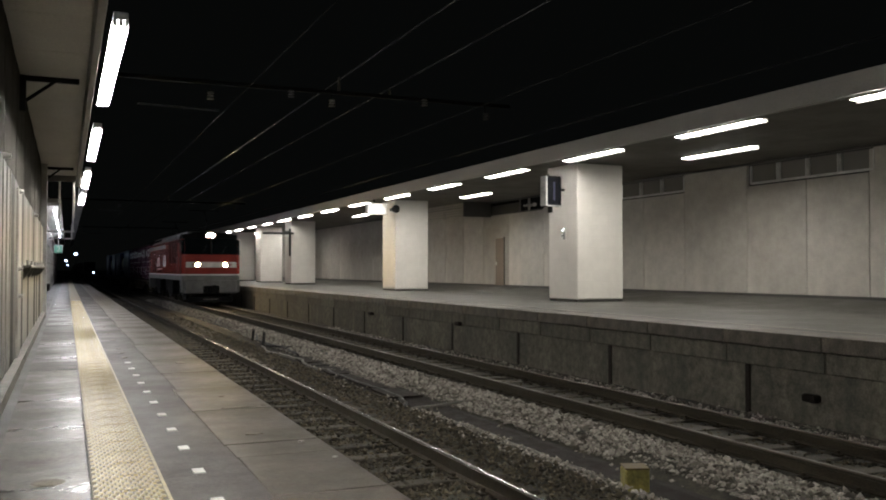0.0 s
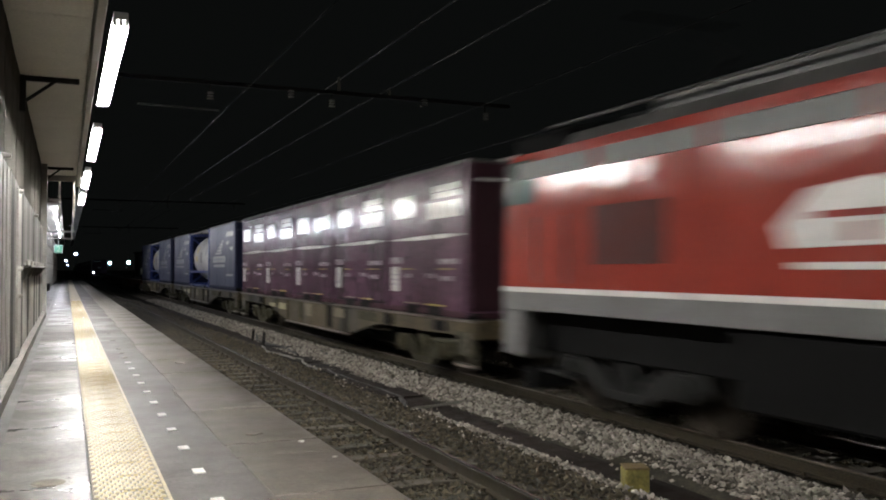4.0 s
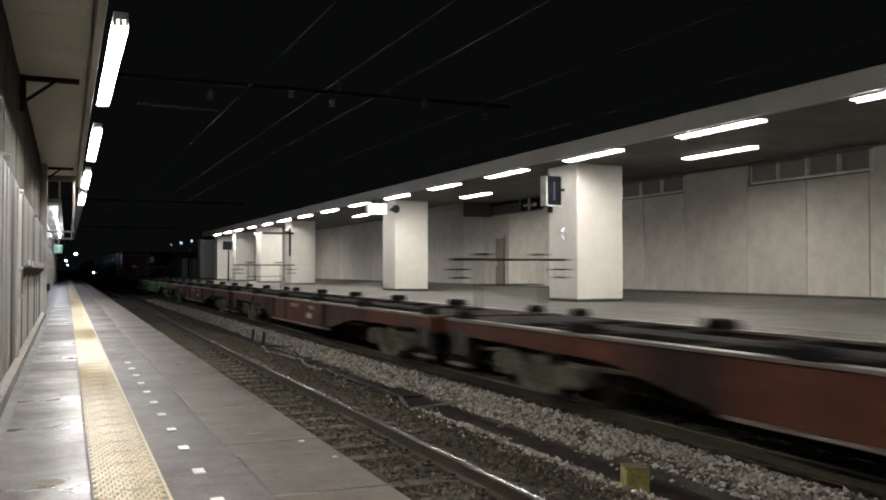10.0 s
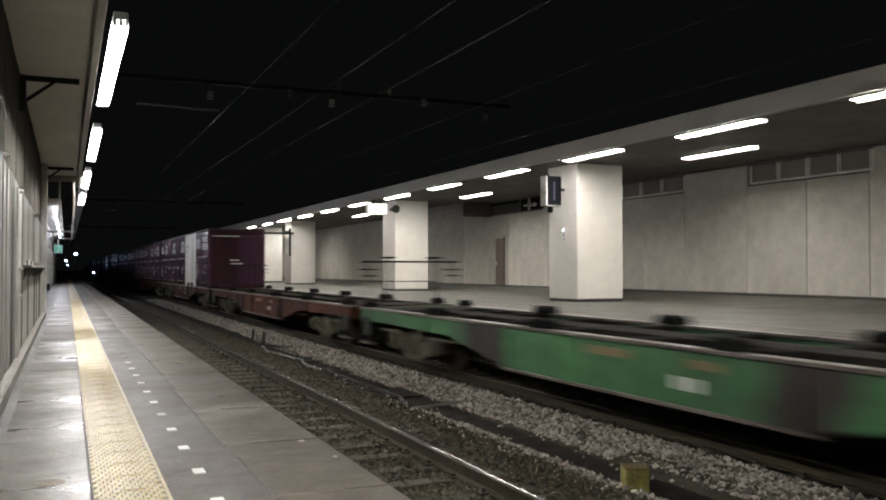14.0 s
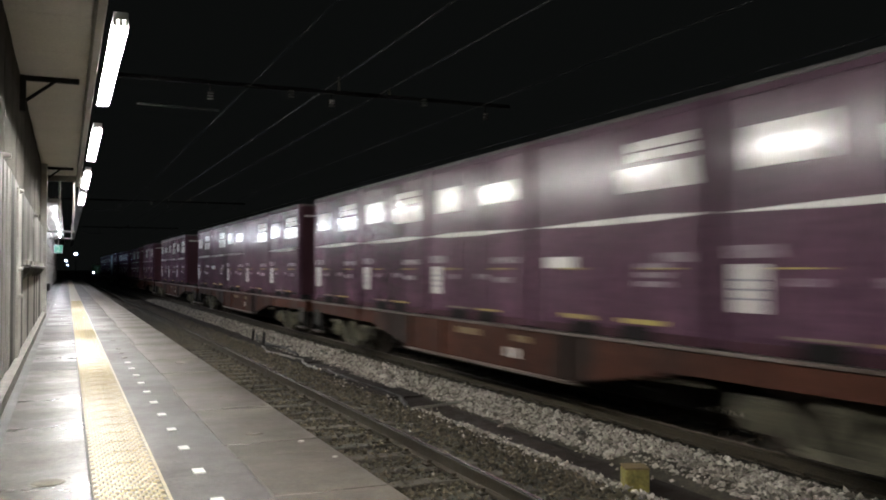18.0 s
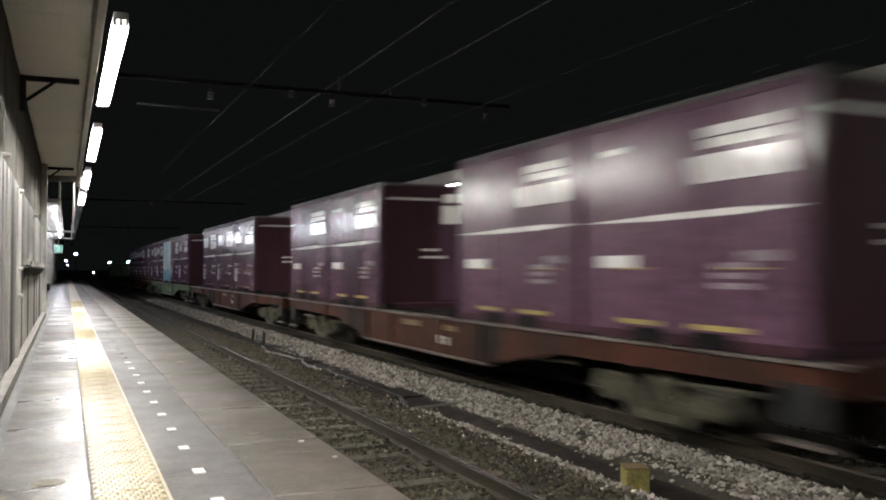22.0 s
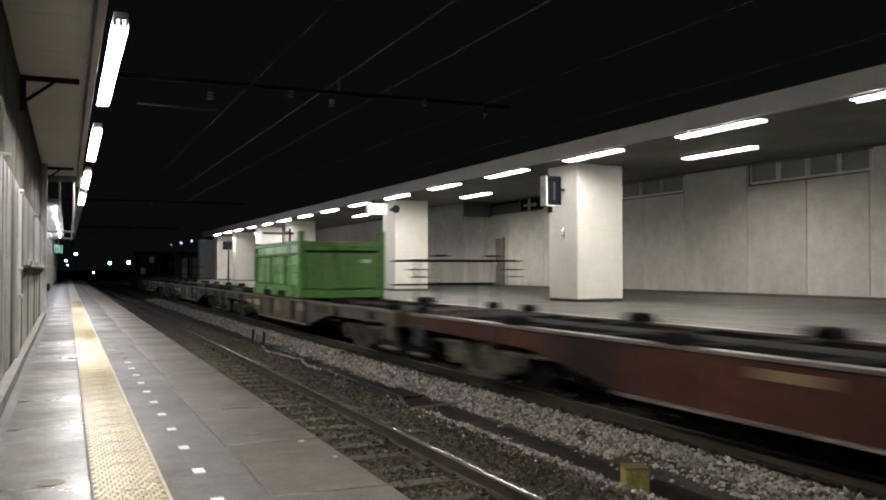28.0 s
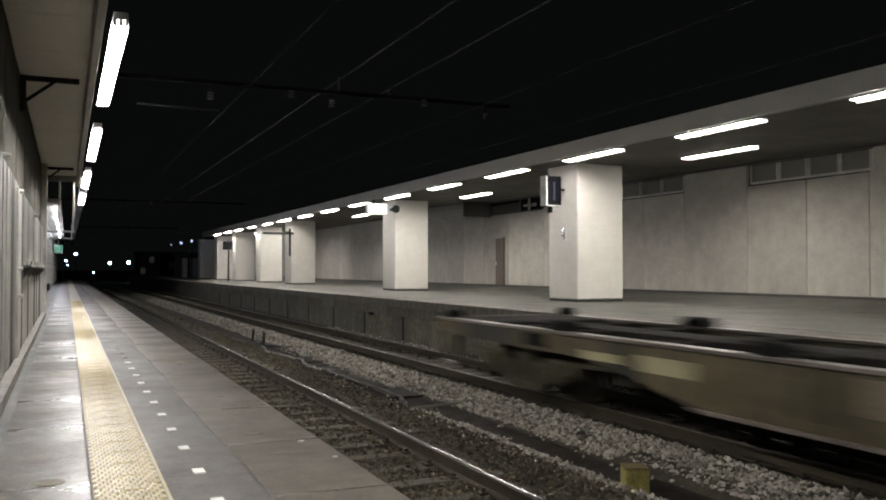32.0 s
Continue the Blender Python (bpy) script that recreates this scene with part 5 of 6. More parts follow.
            # bright metal on the tread stands for the lit bottom edge of the step
            part("tread", Shape().box(x0 - 0.05, x1, y0 - 0.02, y0 + 0.62, 0.27, 0.31, 0.004), "flange", st_, "worn tread, pale to show its lit edge")
            part("grab_iron", Shape().tube((sx * 1.215, y0 + 0.1, F - 0.2), (sx * 1.215, y0 + 0.1, 0.5), 0.012, 6).tube((sx * 1.215, y0 + 0.1, 0.5), (sx * 1.15, y0 + 0.1, 0.5), 0.012, 6), "flange", st_)
    for y in (9.2, 11.0):
        part("brake_reservoir", Shape().tube((-0.75, y, 0.58), (-0.75, y + 1.1, 0.58), 0.17, 12), "black", w)
    for y0, y1, z0, z1, m_, lab in plates:
        part("data_plate", Shape().box(-1.2, -1.19, y0, y1, z0, z1), m_, w, lab)
    # added black block: the shadow under the wagon as a solid shape
    part("brake_gear", Shape().box(-0.55, 0.55, 5.6, 14.8, 0.22, 0.66, 0.03), "black", w, "black block standing for the shadow under the floor")
    for y in (5.9, 13.6):
        part("brake_lever", Shape().tube((-0.9, y, 0.45), (-0.9, y + 1.1, 0.52), 0.03), "black", w)
    for y in (1.5, 4.9, 14.6, 18.0):
        part("brake_hose", Shape().tube((-1.0, y, 0.62), (-1.0, y + 1.1, 0.58), 0.035, 6), "bogie", w)
    for y in (3.1, 17.3):
        bogie(w, y, 1.9, "bogie_dark" if paint == "wagon_olive" else "bogie")
    part("coupler", Shape().box(-0.12, 0.12, -0.05, 0.4, 0.72, 0.95, 0.02).box(-0.12, 0.12, 20.2, 20.45, 0.72, 0.95, 0.02), "black", w)
    return w


def container_body(c, L, H, paint, end_paint, ribs=True):
    part("body", Shape().box(-1.215, 1.215, 0.03, L - 0.03, 0.06, H - 0.05, 0.012), paint, c)
    for x in (-1.225, 1.145):
        for y in (0.0, L - 0.09):
            part("corner_post", Shape().box(x, x + 0.08, y, y + 0.09, 0.0, H, 0.008), paint, c)
    part("roof", Shape().box(-1.22, 1.22, 0.01, L - 0.01, H - 0.05, H, 0.015), "roof_grey", c)
    # end parts take the darkened paint, so the end's shade is in their colour
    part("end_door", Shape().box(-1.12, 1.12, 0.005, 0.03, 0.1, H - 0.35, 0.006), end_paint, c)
    if end_paint == "purple_shaded":
        part("door_leaf", Shape().box(0.03, 1.1, -0.004, 0.006, 0.14, H - 0.38, 0.003), "purple_dim", c, "door leaf with shade in its purple")
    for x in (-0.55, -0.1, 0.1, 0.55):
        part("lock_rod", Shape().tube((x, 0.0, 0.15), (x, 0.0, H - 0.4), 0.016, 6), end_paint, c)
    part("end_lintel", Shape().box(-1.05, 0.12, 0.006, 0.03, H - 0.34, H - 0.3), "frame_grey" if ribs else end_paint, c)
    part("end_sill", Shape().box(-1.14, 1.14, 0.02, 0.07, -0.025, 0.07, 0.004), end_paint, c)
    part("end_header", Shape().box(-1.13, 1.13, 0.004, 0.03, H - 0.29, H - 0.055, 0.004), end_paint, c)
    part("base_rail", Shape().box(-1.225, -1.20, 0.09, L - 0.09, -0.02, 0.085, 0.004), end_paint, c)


def purple_container(variant):
    """Twelve-foot container: side door, white stripe, white blocks high up, small labels."""
    L, H = 3.715, 2.54
    words = ("wine purple freight container with a white stripe and white panels", "wine purple freight container with pale blocks and no stripe")[variant == 1]
    c = thing("freight_container", words, "container", "purple containers")
    container_body(c, L, H, "purple", "purple_shaded")
    X = -1.2155
    for y in (0.18, 0.5, 0.82, 2.88, 3.14, 3.4):
        part("side_bead", Shape().prism([(X + 0.004, y), (X - 0.011, y + 0.03), (X - 0.011, y + 0.07), (X + 0.004, y + 0.1)], "z", 0.14, H - 0.14), "purple", c)
    part("top_rail", Shape().box(X - 0.012, X + 0.004, 0.09, L - 0.09, H - 0.13, H - 0.055, 0.004), "purple_dim", c, "dark top rail")
    part("roof_edge", Shape().box(X - 0.014, X + 0.02, 0.02, L - 0.02, H - 0.052, H - 0.022, 0.004), "roof_grey", c)
    part("side_door", Shape().box(X - 0.014, X + 0.005, 1.15, 2.75, 0.1, H - 0.16, 0.005), "purple", c)
    for y in (1.5, 2.0, 2.4):
        part("door_rod", Shape().tube((X - 0.022, y, 0.12), (X - 0.022, y, H - 0.2), 0.014, 6), "purple", c)
    x2 = X - 0.017
    if variant != 1:
        rise = [(0.1, 1.33), (0.9, 1.298), (2.2, 1.292), (L - 0.1, 1.322), (L - 0.1, 1.328), (2.2, 1.36), (0.9, 1.372), (0.1, 1.342)]
        if variant == 3:
            rise = [(L - y_, z_) for y_, z_ in rise]
        s = Shape().prism(rise, "x", x2 - 0.004, x2 + 0.006)
        part("stripe", s, "label", c, "tapering white stripe")
    if variant == 3:
        side_bar(c, "panel_block", 0.35, 1.5, 1.75, 2.05, x2, "label", "white block", 0.06)
    else:
        side_bar(c, "panel_block", 0.28, 1.35, 1.98, 2.2, x2, "label", "white lettering block", 0.07)
        side_bar(c, "panel_block", 0.24, 1.55, 1.64, 1.92, x2, "label", "white lettering block", 0.07)
        for k in range(3):
            side_bar(c, "letter_gap", 0.52 + 0.33 * k, 0.545 + 0.33 * k, 1.66, 1.91, x2 - 0.004, "purple", "purple gap between white letters", 0.07)
        side_bar(c, "letter_gap", 0.3, 1.45, 2.075, 2.095, x2 - 0.004, "purple", "purple gap between white letters")
    if variant == 5:
        side_bar(c, "panel_block", 2.75, 3.3, 2.1, 2.17, x2, "label", "short white bar", 0.02)
    elif variant in (0, 2, 3):
        side_bar(c, "panel_block", 2.3, 3.3, 1.72, 2.12, x2, "label", "pale block", 0.03)
    if variant in (4, 5):
        side_bar(c, "label_panel", 2.63, 3.34, 0.79, 0.93, x2, "label", "white label")
        side_bar(c, "label_panel", 0.35, 0.84, 0.85, 0.95, x2, "writing", "row of white writing")
        for z in (0.58, 0.68, 0.78):
            side_bar(c, "label_panel", 0.7, 1.24, z, z + 0.06, x2, "writing", "row of small writing")
        side_bar(c, "yellow_tab", 2.2, 2.9, 0.16, 0.215, x2, "yellow_tab", "yellow strip")
        side_bar(c, "yellow_tab", 0.8, 1.6, 0.16, 0.215, x2, "yellow_tab", "yellow strip")
    else:
        side_bar(c, "label_panel", 3.14, 3.48, 0.36, 0.82, x2, "label", "white label")
        side_bar(c, "label_panel", 2.95, 3.55, 0.88, 1.0, x2, "writing", "row of white writing")
        side_bar(c, "label_panel", 0.3, 1.1, 0.86, 0.95, x2, "writing", "row of small writing")
        side_bar(c, "label_panel", 1.3, 1.7, 0.62, 0.7, x2, "writing", "row of small writing")
        side_bar(c, "label_panel", 2.45, 2.75, 0.62, 0.69, x2, "writing", "row of small writing")
        side_bar(c, "label_panel", 0.55, 1.05, 0.58, 0.66, x2, "writing", "row of small writing")
        for k in range(3):
            side_bar(c, "writing_bar", 3.16, 3.46, 0.48 + 0.09 * k, 0.50 + 0.09 * k, x2 - 0.003, "frame_slate", "grey line of small writing")
        side_bar(c, "yellow_tab", 0.95, 1.7, 0.145, 0.175, x2, "yellow_tab", "yellow strip")
        side_bar(c, "yellow_tab", 2.0, 2.75, 0.15, 0.175, x2, "pale_panel", "pale strip")
    side_bar(c, "fork_pocket", 0.98, 1.66, -0.02, 0.135, x2, "black", "dark fork pocket")
    side_bar(c, "fork_pocket", 2.05, 2.72, -0.02, 0.135, x2, "black", "dark fork pocket")
    side_bar(c, "seal_line", 2.35, 3.0, 0.772, 0.788, x2, "yellow_tab", "thin yellow line")
    side_bar(c, "seal_line", 0.5, 1.2, 0.772, 0.786, x2, "yellow_tab", "thin yellow line")
    part("end_label", Shape().box(-0.3, 0.25, -0.008, 0.004, 1.0, 1.05).box(-0.3, 0.1, -0.008, 0.004, 1.15, 1.2), "label", c, "small white marks")
    if variant in (2, 5):
        part("end_panel", Shape().box(0.15, 1.1, -0.01, 0.004, 1.72, 2.1).box(0.2, 0.9, -0.01, 0.004, 2.16, 2.34), "label", c, "white blocks on the door")
    return c


def white_container():
    L, H = 3.715, 2.52
    c = thing("freight_container", "clean white panelled freight container", "container", "special containers")
    container_body(c, L, H, "white_cont", "white_cont", False)
    X = -1.2155
    part("side_panel", Shape().box(X - 0.02, X, 1.27, L - 0.1, 0.12, H - 0.2, 0.006), "white_cont", c)
    part("side_panel", Shape().box(X - 0.02, X, 0.1, 0.68, 0.12, H - 0.2, 0.006), "white_cont", c)
    part("door_gap", Shape().box(X - 0.012, X, 0.72, 1.23, 0.12, H - 0.2), "strip_grey", c, "blue-grey recessed door strip")
    part("top_rail", Shape().box(X - 0.016, X + 0.004, 0.09, L - 0.09, H - 0.18, H - 0.16, 0.004), "strip_grey", c, "grey line under the roof")
    side_bar(c, "label_panel", 2.2, 3.2, 1.82, 1.97, X - 0.022, "strip_grey", "pale grey lettering block", 0.05)
    side_bar(c, "label_panel", 2.7, 3.3, 1.62, 1.72, X - 0.022, "strip_grey", "pale grey lettering block", 0.05)
    side_bar(c, "fork_pocket", 0.75, 1.5, -0.02, 0.14, X - 0.017, "black", "dark fork pocket")
    side_bar(c, "fork_pocket", 1.95, 2.7, -0.02, 0.14, X - 0.017, "black", "dark fork pocket")
    for z in (0.62, 0.5, 0.36):
        side_bar(c, "writing_bar", 2.4, 3.4, z, z + 0.03, X - 0.022, "frame_grey", "grey writing bar")
    return c


def mural_container():
    L, H = 3.715, 2.54
    c = thing("freight_container", "sky blue freight container painted with a sandy mural", "container", "special containers")
    container_body(c, L, H, "mural", "purple_shaded", False)
    for y in (0.5, 1.3, 2.4, 3.2):
        part("door_rod", Shape().tube((-1.232, y, 0.12), (-1.232, y, H - 0.2), 0.014, 6), "mural", c)
    for y in (0.98, 2.05):
        side_bar(c, "fork_pocket", y, y + 0.7, -0.02, 0.135, -1.228, "black", "dark fork pocket")
    part("top_rail", Shape().box(-1.232, -1.212, 0.09, L - 0.09, H - 0.13, H - 0.055, 0.004), "purple_shaded", c, "dark top rail")
    return c


def navy_container():
    """Twenty-foot navy container with white triangle emblem and bars in place of writing."""
    L, H = 6.06, 2.55
    c = thing("freight_container", "navy blue twenty-foot container with white triangle emblem", "container", "navy containers")
    container_body(c, L, H, "navy", "navy_shaded", False)
    X = -1.2155
    for y in (1.98, 4.0):
        part("panel_seam", Shape().box(X - 0.006, X + 0.004, y, y + 0.03, 0.12, H - 0.12, 0.002), "navy", c)
    part("bottom_rail", Shape().box(X - 0.02, X, 0.1, L - 0.1, 0.10, 0.125, 0.004), "navy_shaded", c, "dark bottom rail")
    x2 = X - 0.013
    for k in range(5):
        z = 1.37 + 0.115 * k
        side_bar(c, "emblem_band", 3.05 - 0.12 * k, 4.4 - 0.40 * k, z, z + 0.08, x2, "label", "white emblem band", -0.1)
    side_bar(c, "name_bar", 2.05, 4.95, 1.05, 1.30, x2, "label", "broad white bar in place of a name")
    side_bar(c, "name_band", 2.3, 4.7, 1.14, 1.21, x2 - 0.004, "frame_slate", "grey-blue row in place of letters")
    side_bar(c, "name_bar", 2.2, 4.75, 0.86, 0.97, x2, "label", "white bar in place of writing")
    side_bar(c, "number_bar", 0.35, 1.8, 2.02, 2.2, x2, "label", "white number bar")
    side_bar(c, "number_bar", 1.3, 1.8, 1.72, 1.84, x2, "label", "white number bar")
    side_bar(c, "number_bar", 0.5, 0.85, 1.5, 1.62, x2, "frame_grey", "grey label")
    side_bar(c, "number_bar", 0.4, 1.75, 0.52, 0.6, x2, "label", "white line of small writing")
    return c


def tank_container():
    """Twenty-foot tank in an open blue frame."""
    L, H = 6.06, 2.5
    c = thing("tank_container", "cream tank in a blue twenty-foot steel frame", "tank container", "tank containers")
    n = 24
    prof = [(0.16, 0.0), (0.18, 0.45), (0.27, 0.85), (0.45, 1.06), (0.62, 1.10), (5.44, 1.10), (5.61, 1.06), (5.79, 0.85), (5.88, 0.45), (5.90, 0.0)]
    vs = [(r * math.cos(2 * math.pi * i / n), y, 1.3 + r * math.sin(2 * math.pi * i / n)) for y, r in prof for i in range(n)]
    fs = [(j * n + i, j * n + (i + 1) % n, (j + 1) * n + (i + 1) % n, (j + 1) * n + i) for j in range(len(prof) - 1) for i in range(n)]
    part("tank_shell", Shape().add(vs, fs), "tank", c, "cream cladding", smooth=True)
    for y in (1.2, 2.4, 3.6, 4.8):
        vs = [(r * math.cos(2 * math.pi * i / n), yy, 1.3 + r * math.sin(2 * math.pi * i / n)) for yy, r in ((y - 0.03, 1.09), (y - 0.025, 1.112), (y + 0.025, 1.112), (y + 0.03, 1.09)) for i in range(n)]
        part("cladding_band", Shape().add(vs, [(j * n + i, j * n + (i + 1) % n, (j + 1) * n + (i + 1) % n, (j + 1) * n + i) for j in range(3) for i in range(n)]), "frame_grey", c)
    for y in (0.0, L - 0.14):
        for x in (-1.22, 1.08):
            part("frame_post", Shape().box(x, x + 0.14, y, y + 0.14, 0, H, 0.01), "frame_blue", c)
        part("frame_beam", Shape().box(-1.08, 1.08, y, y + 0.12, H - 0.13, H, 0.01), "frame_blue", c)
        part("frame_beam", Shape().box(-1.08, 1.08, y, y + 0.12, 0.0, 0.14, 0.01), "frame_blue", c)
        for sx in (-1, 1):
            part("frame_brace", Shape().tube((sx * 1.1, y + 0.07, 0.15), (sx * 0.3, y + 0.07, 0.75), 0.05, 6), "frame_blue", c)
            part("frame_brace", Shape().tube((sx * 1.1, y + 0.07, H - 0.2), (sx * 0.5, y + 0.07, H - 0.7), 0.05, 6), "frame_blue", c)
    for x in (-1.2, 1.12):
        part("frame_rail", Shape().box(x, x + 0.08, 0.14, L - 0.14, 0.62, 0.72, 0.008), "frame_blue", c)
        part("frame_rail", Shape().box(x, x + 0.08, 0.14, L - 0.14, 0.0, 0.1, 0.008), "frame_blue", c)
        part("frame_rail", Shape().box(x, x + 0.06, 0.14, L - 0.14, H - 0.06, H, 0.008), "fascia", c, "pale top rail")
    part("walkway", Shape().box(-0.3, 0.3, 0.6, L - 0.6, H - 0.06, H - 0.03), "roof_grey", c)
    def placard(y0, y1, a0, a1, m_, lab):
        """A sheet that follows the round of the shell between two angles."""
        arc = [math.radians(180 - a0 - (a1 - a0) * i / 5) for i in range(6)]
        vs = [(r * math.cos(q), y, 1.3 + r * math.sin(q)) for r in (1.104, 1.116) for y in (y0, y1) for q in arc]
        fs = [(k + i, k + i + 1, k + 7 + i, k + 6 + i) for k in (0, 12) for i in range(5)] + [(i, i + 1, 13 + i, 12 + i) for i in range(5)] + [(6 + i, 7 + i, 19 + i, 18 + i) for i in range(5)] + [(0, 6, 18, 12), (5, 11, 23, 17)]
        part("placard", Shape().add(vs, fs), m_, c, lab)
    placard(2.75, 3.45, -12, 14, "tank_mauve", "mauve grey placard")
    placard(4.15, 4.65, 12, 28, "tank_yellow", "yellow square placard")
    placard(4.25, 4.75, -8, 6, "tank_yellow", "faded yellow placard")
    placard(1.3, 1.75, 4, 22, "label", "white placard")
    return c


def green_bin():
    """Open green steel bin: tall end posts, ledge under a top band, recessed panels, deep bottom beam."""
    L, H = 5.75, 1.56
    c = thing("bulk_bin", "bright green ribbed steel bulk bin", "container", "special containers")
    part("body", Shape().box(-1.12, 1.12, 0.1, L - 0.1, 0.1, H - 0.1, 0.02), "green_bin", c)
    for sx in (-1, 1):
        def across(a0, a1):
            return (min(sx * a0, sx * a1), max(sx * a0, sx * a1))
        part("top_rail", Shape().box(*across(1.10, 1.21), 0.1, L - 0.1, H - 0.11, H, 0.015), "green_bin", c)
        part("upper_panel", Shape().box(*across(1.12, 1.16), 0.12, L - 0.12, 1.22, H - 0.11, 0.008), "green_lit", c)
        part("ledge", Shape().prism([(sx * 1.11, 1.17), (sx * 1.24, 1.17), (sx * 1.24, 1.20), (sx * 1.14, 1.24), (sx * 1.11, 1.24)], "y", 0.08, L - 0.08), "green_bin", c)
        for y0, y1 in ((0.14, 1.78), (1.9, 3.62), (3.74, L - 0.14)):
            part("side_panel", Shape().box(*across(1.115, 1.14), y0, y1, 0.36, 1.165, 0.02), "green_lit", c, "recessed panel with light in its paler green")
            for z in (0.66, 0.88):
                part("panel_rail", Shape().box(*across(1.14, 1.175), y0, y1, z, z + 0.035, 0.008), "green_bin", c)
        for y in (1.78, 3.62):
            part("rib", Shape().box(*across(1.10, 1.2), y, y + 0.12, 0.3, 1.18, 0.012), "green_bin", c)
        part("bottom_beam", Shape().box(*across(1.06, 1.22), 0.04, L - 0.04, 0.0, 0.335, 0.015), "green_bin", c)
        for y, top in ((0.0, H + 0.26), (L - 0.16, H + 0.04)):
            part("corner_post", Shape().box(*across(1.06, 1.23), y, y + 0.16, 0.0, top, 0.014), "green_bin", c)
    part("cover", Shape().prism([(-1.1, H - 0.1), (1.1, H - 0.1), (0.6, H - 0.02), (-0.6, H - 0.02)], "y", 0.12, L - 0.12), "black", c, "dark load under the rim")
    part("end_header", Shape().box(-1.06, 1.06, 0.03, 0.13, H - 0.16, H - 0.02, 0.012), "green_bin", c)
    part("end_band", Shape().box(-1.05, 1.05, 0.05, 0.1, H - 0.27, H - 0.16, 0.006), "green_bin", c)
    # black strip stands for the shading below the header
    part("end_gap", Shape().box(-1.05, 1.05, 0.07, 0.1, H - 0.33, H - 0.27), "black", c, "black strip for the shade over the end door")
    part("end_door", Shape().box(-1.05, 1.05, 0.02, 0.09, 0.24, H - 0.33, 0.02), "green_bin", c)
    for x in (-0.55, 0.0, 0.55):
        part("door_rib", Shape().box(x - 0.03, x + 0.03, 0.0, 0.02, 0.28, H - 0.38, 0.008), "green_bin", c)
    part("end_sill", Shape().box(-1.06, 1.06, -0.01, 0.12, 0.0, 0.2, 0.012), "green_bin", c)
    part("end_label", Shape().box(0.5, 0.8, 0.012, 0.021, 0.95, 1.05), "label", c, "small white mark")
    for y in (1.5, 3.35):
        side_bar(c, "fork_pocket", y, y + 0.95, 0.02, 0.17, -1.226, "black", "dark fork pocket")
    for y in (0.35, 5.2):
        side_bar(c, "data_mark", y, y + 0.25, 0.42, 0.5, -1.142, "label", "small white mark")
    return c


def hood(x, y0, y1, z, r):
    """A short open ring round a lamp, added to keep its glow pointing forward."""
    n = 14
    vs = [(x + q * math.cos(2 * math.pi * i / n), y, z + q * math.sin(2 * math.pi * i / n)) for y, q in ((y0, r), (y1, r), (y1, r + 0.02), (y0, r + 0.02)) for i in range(n)]
    return Shape().add(vs, [(j * n + i, j * n + (i + 1) % n, ((j + 1) % 4) * n + (i + 1) % n, ((j + 1) % 4) * n + i) for j in range(4) for i in range(n)])


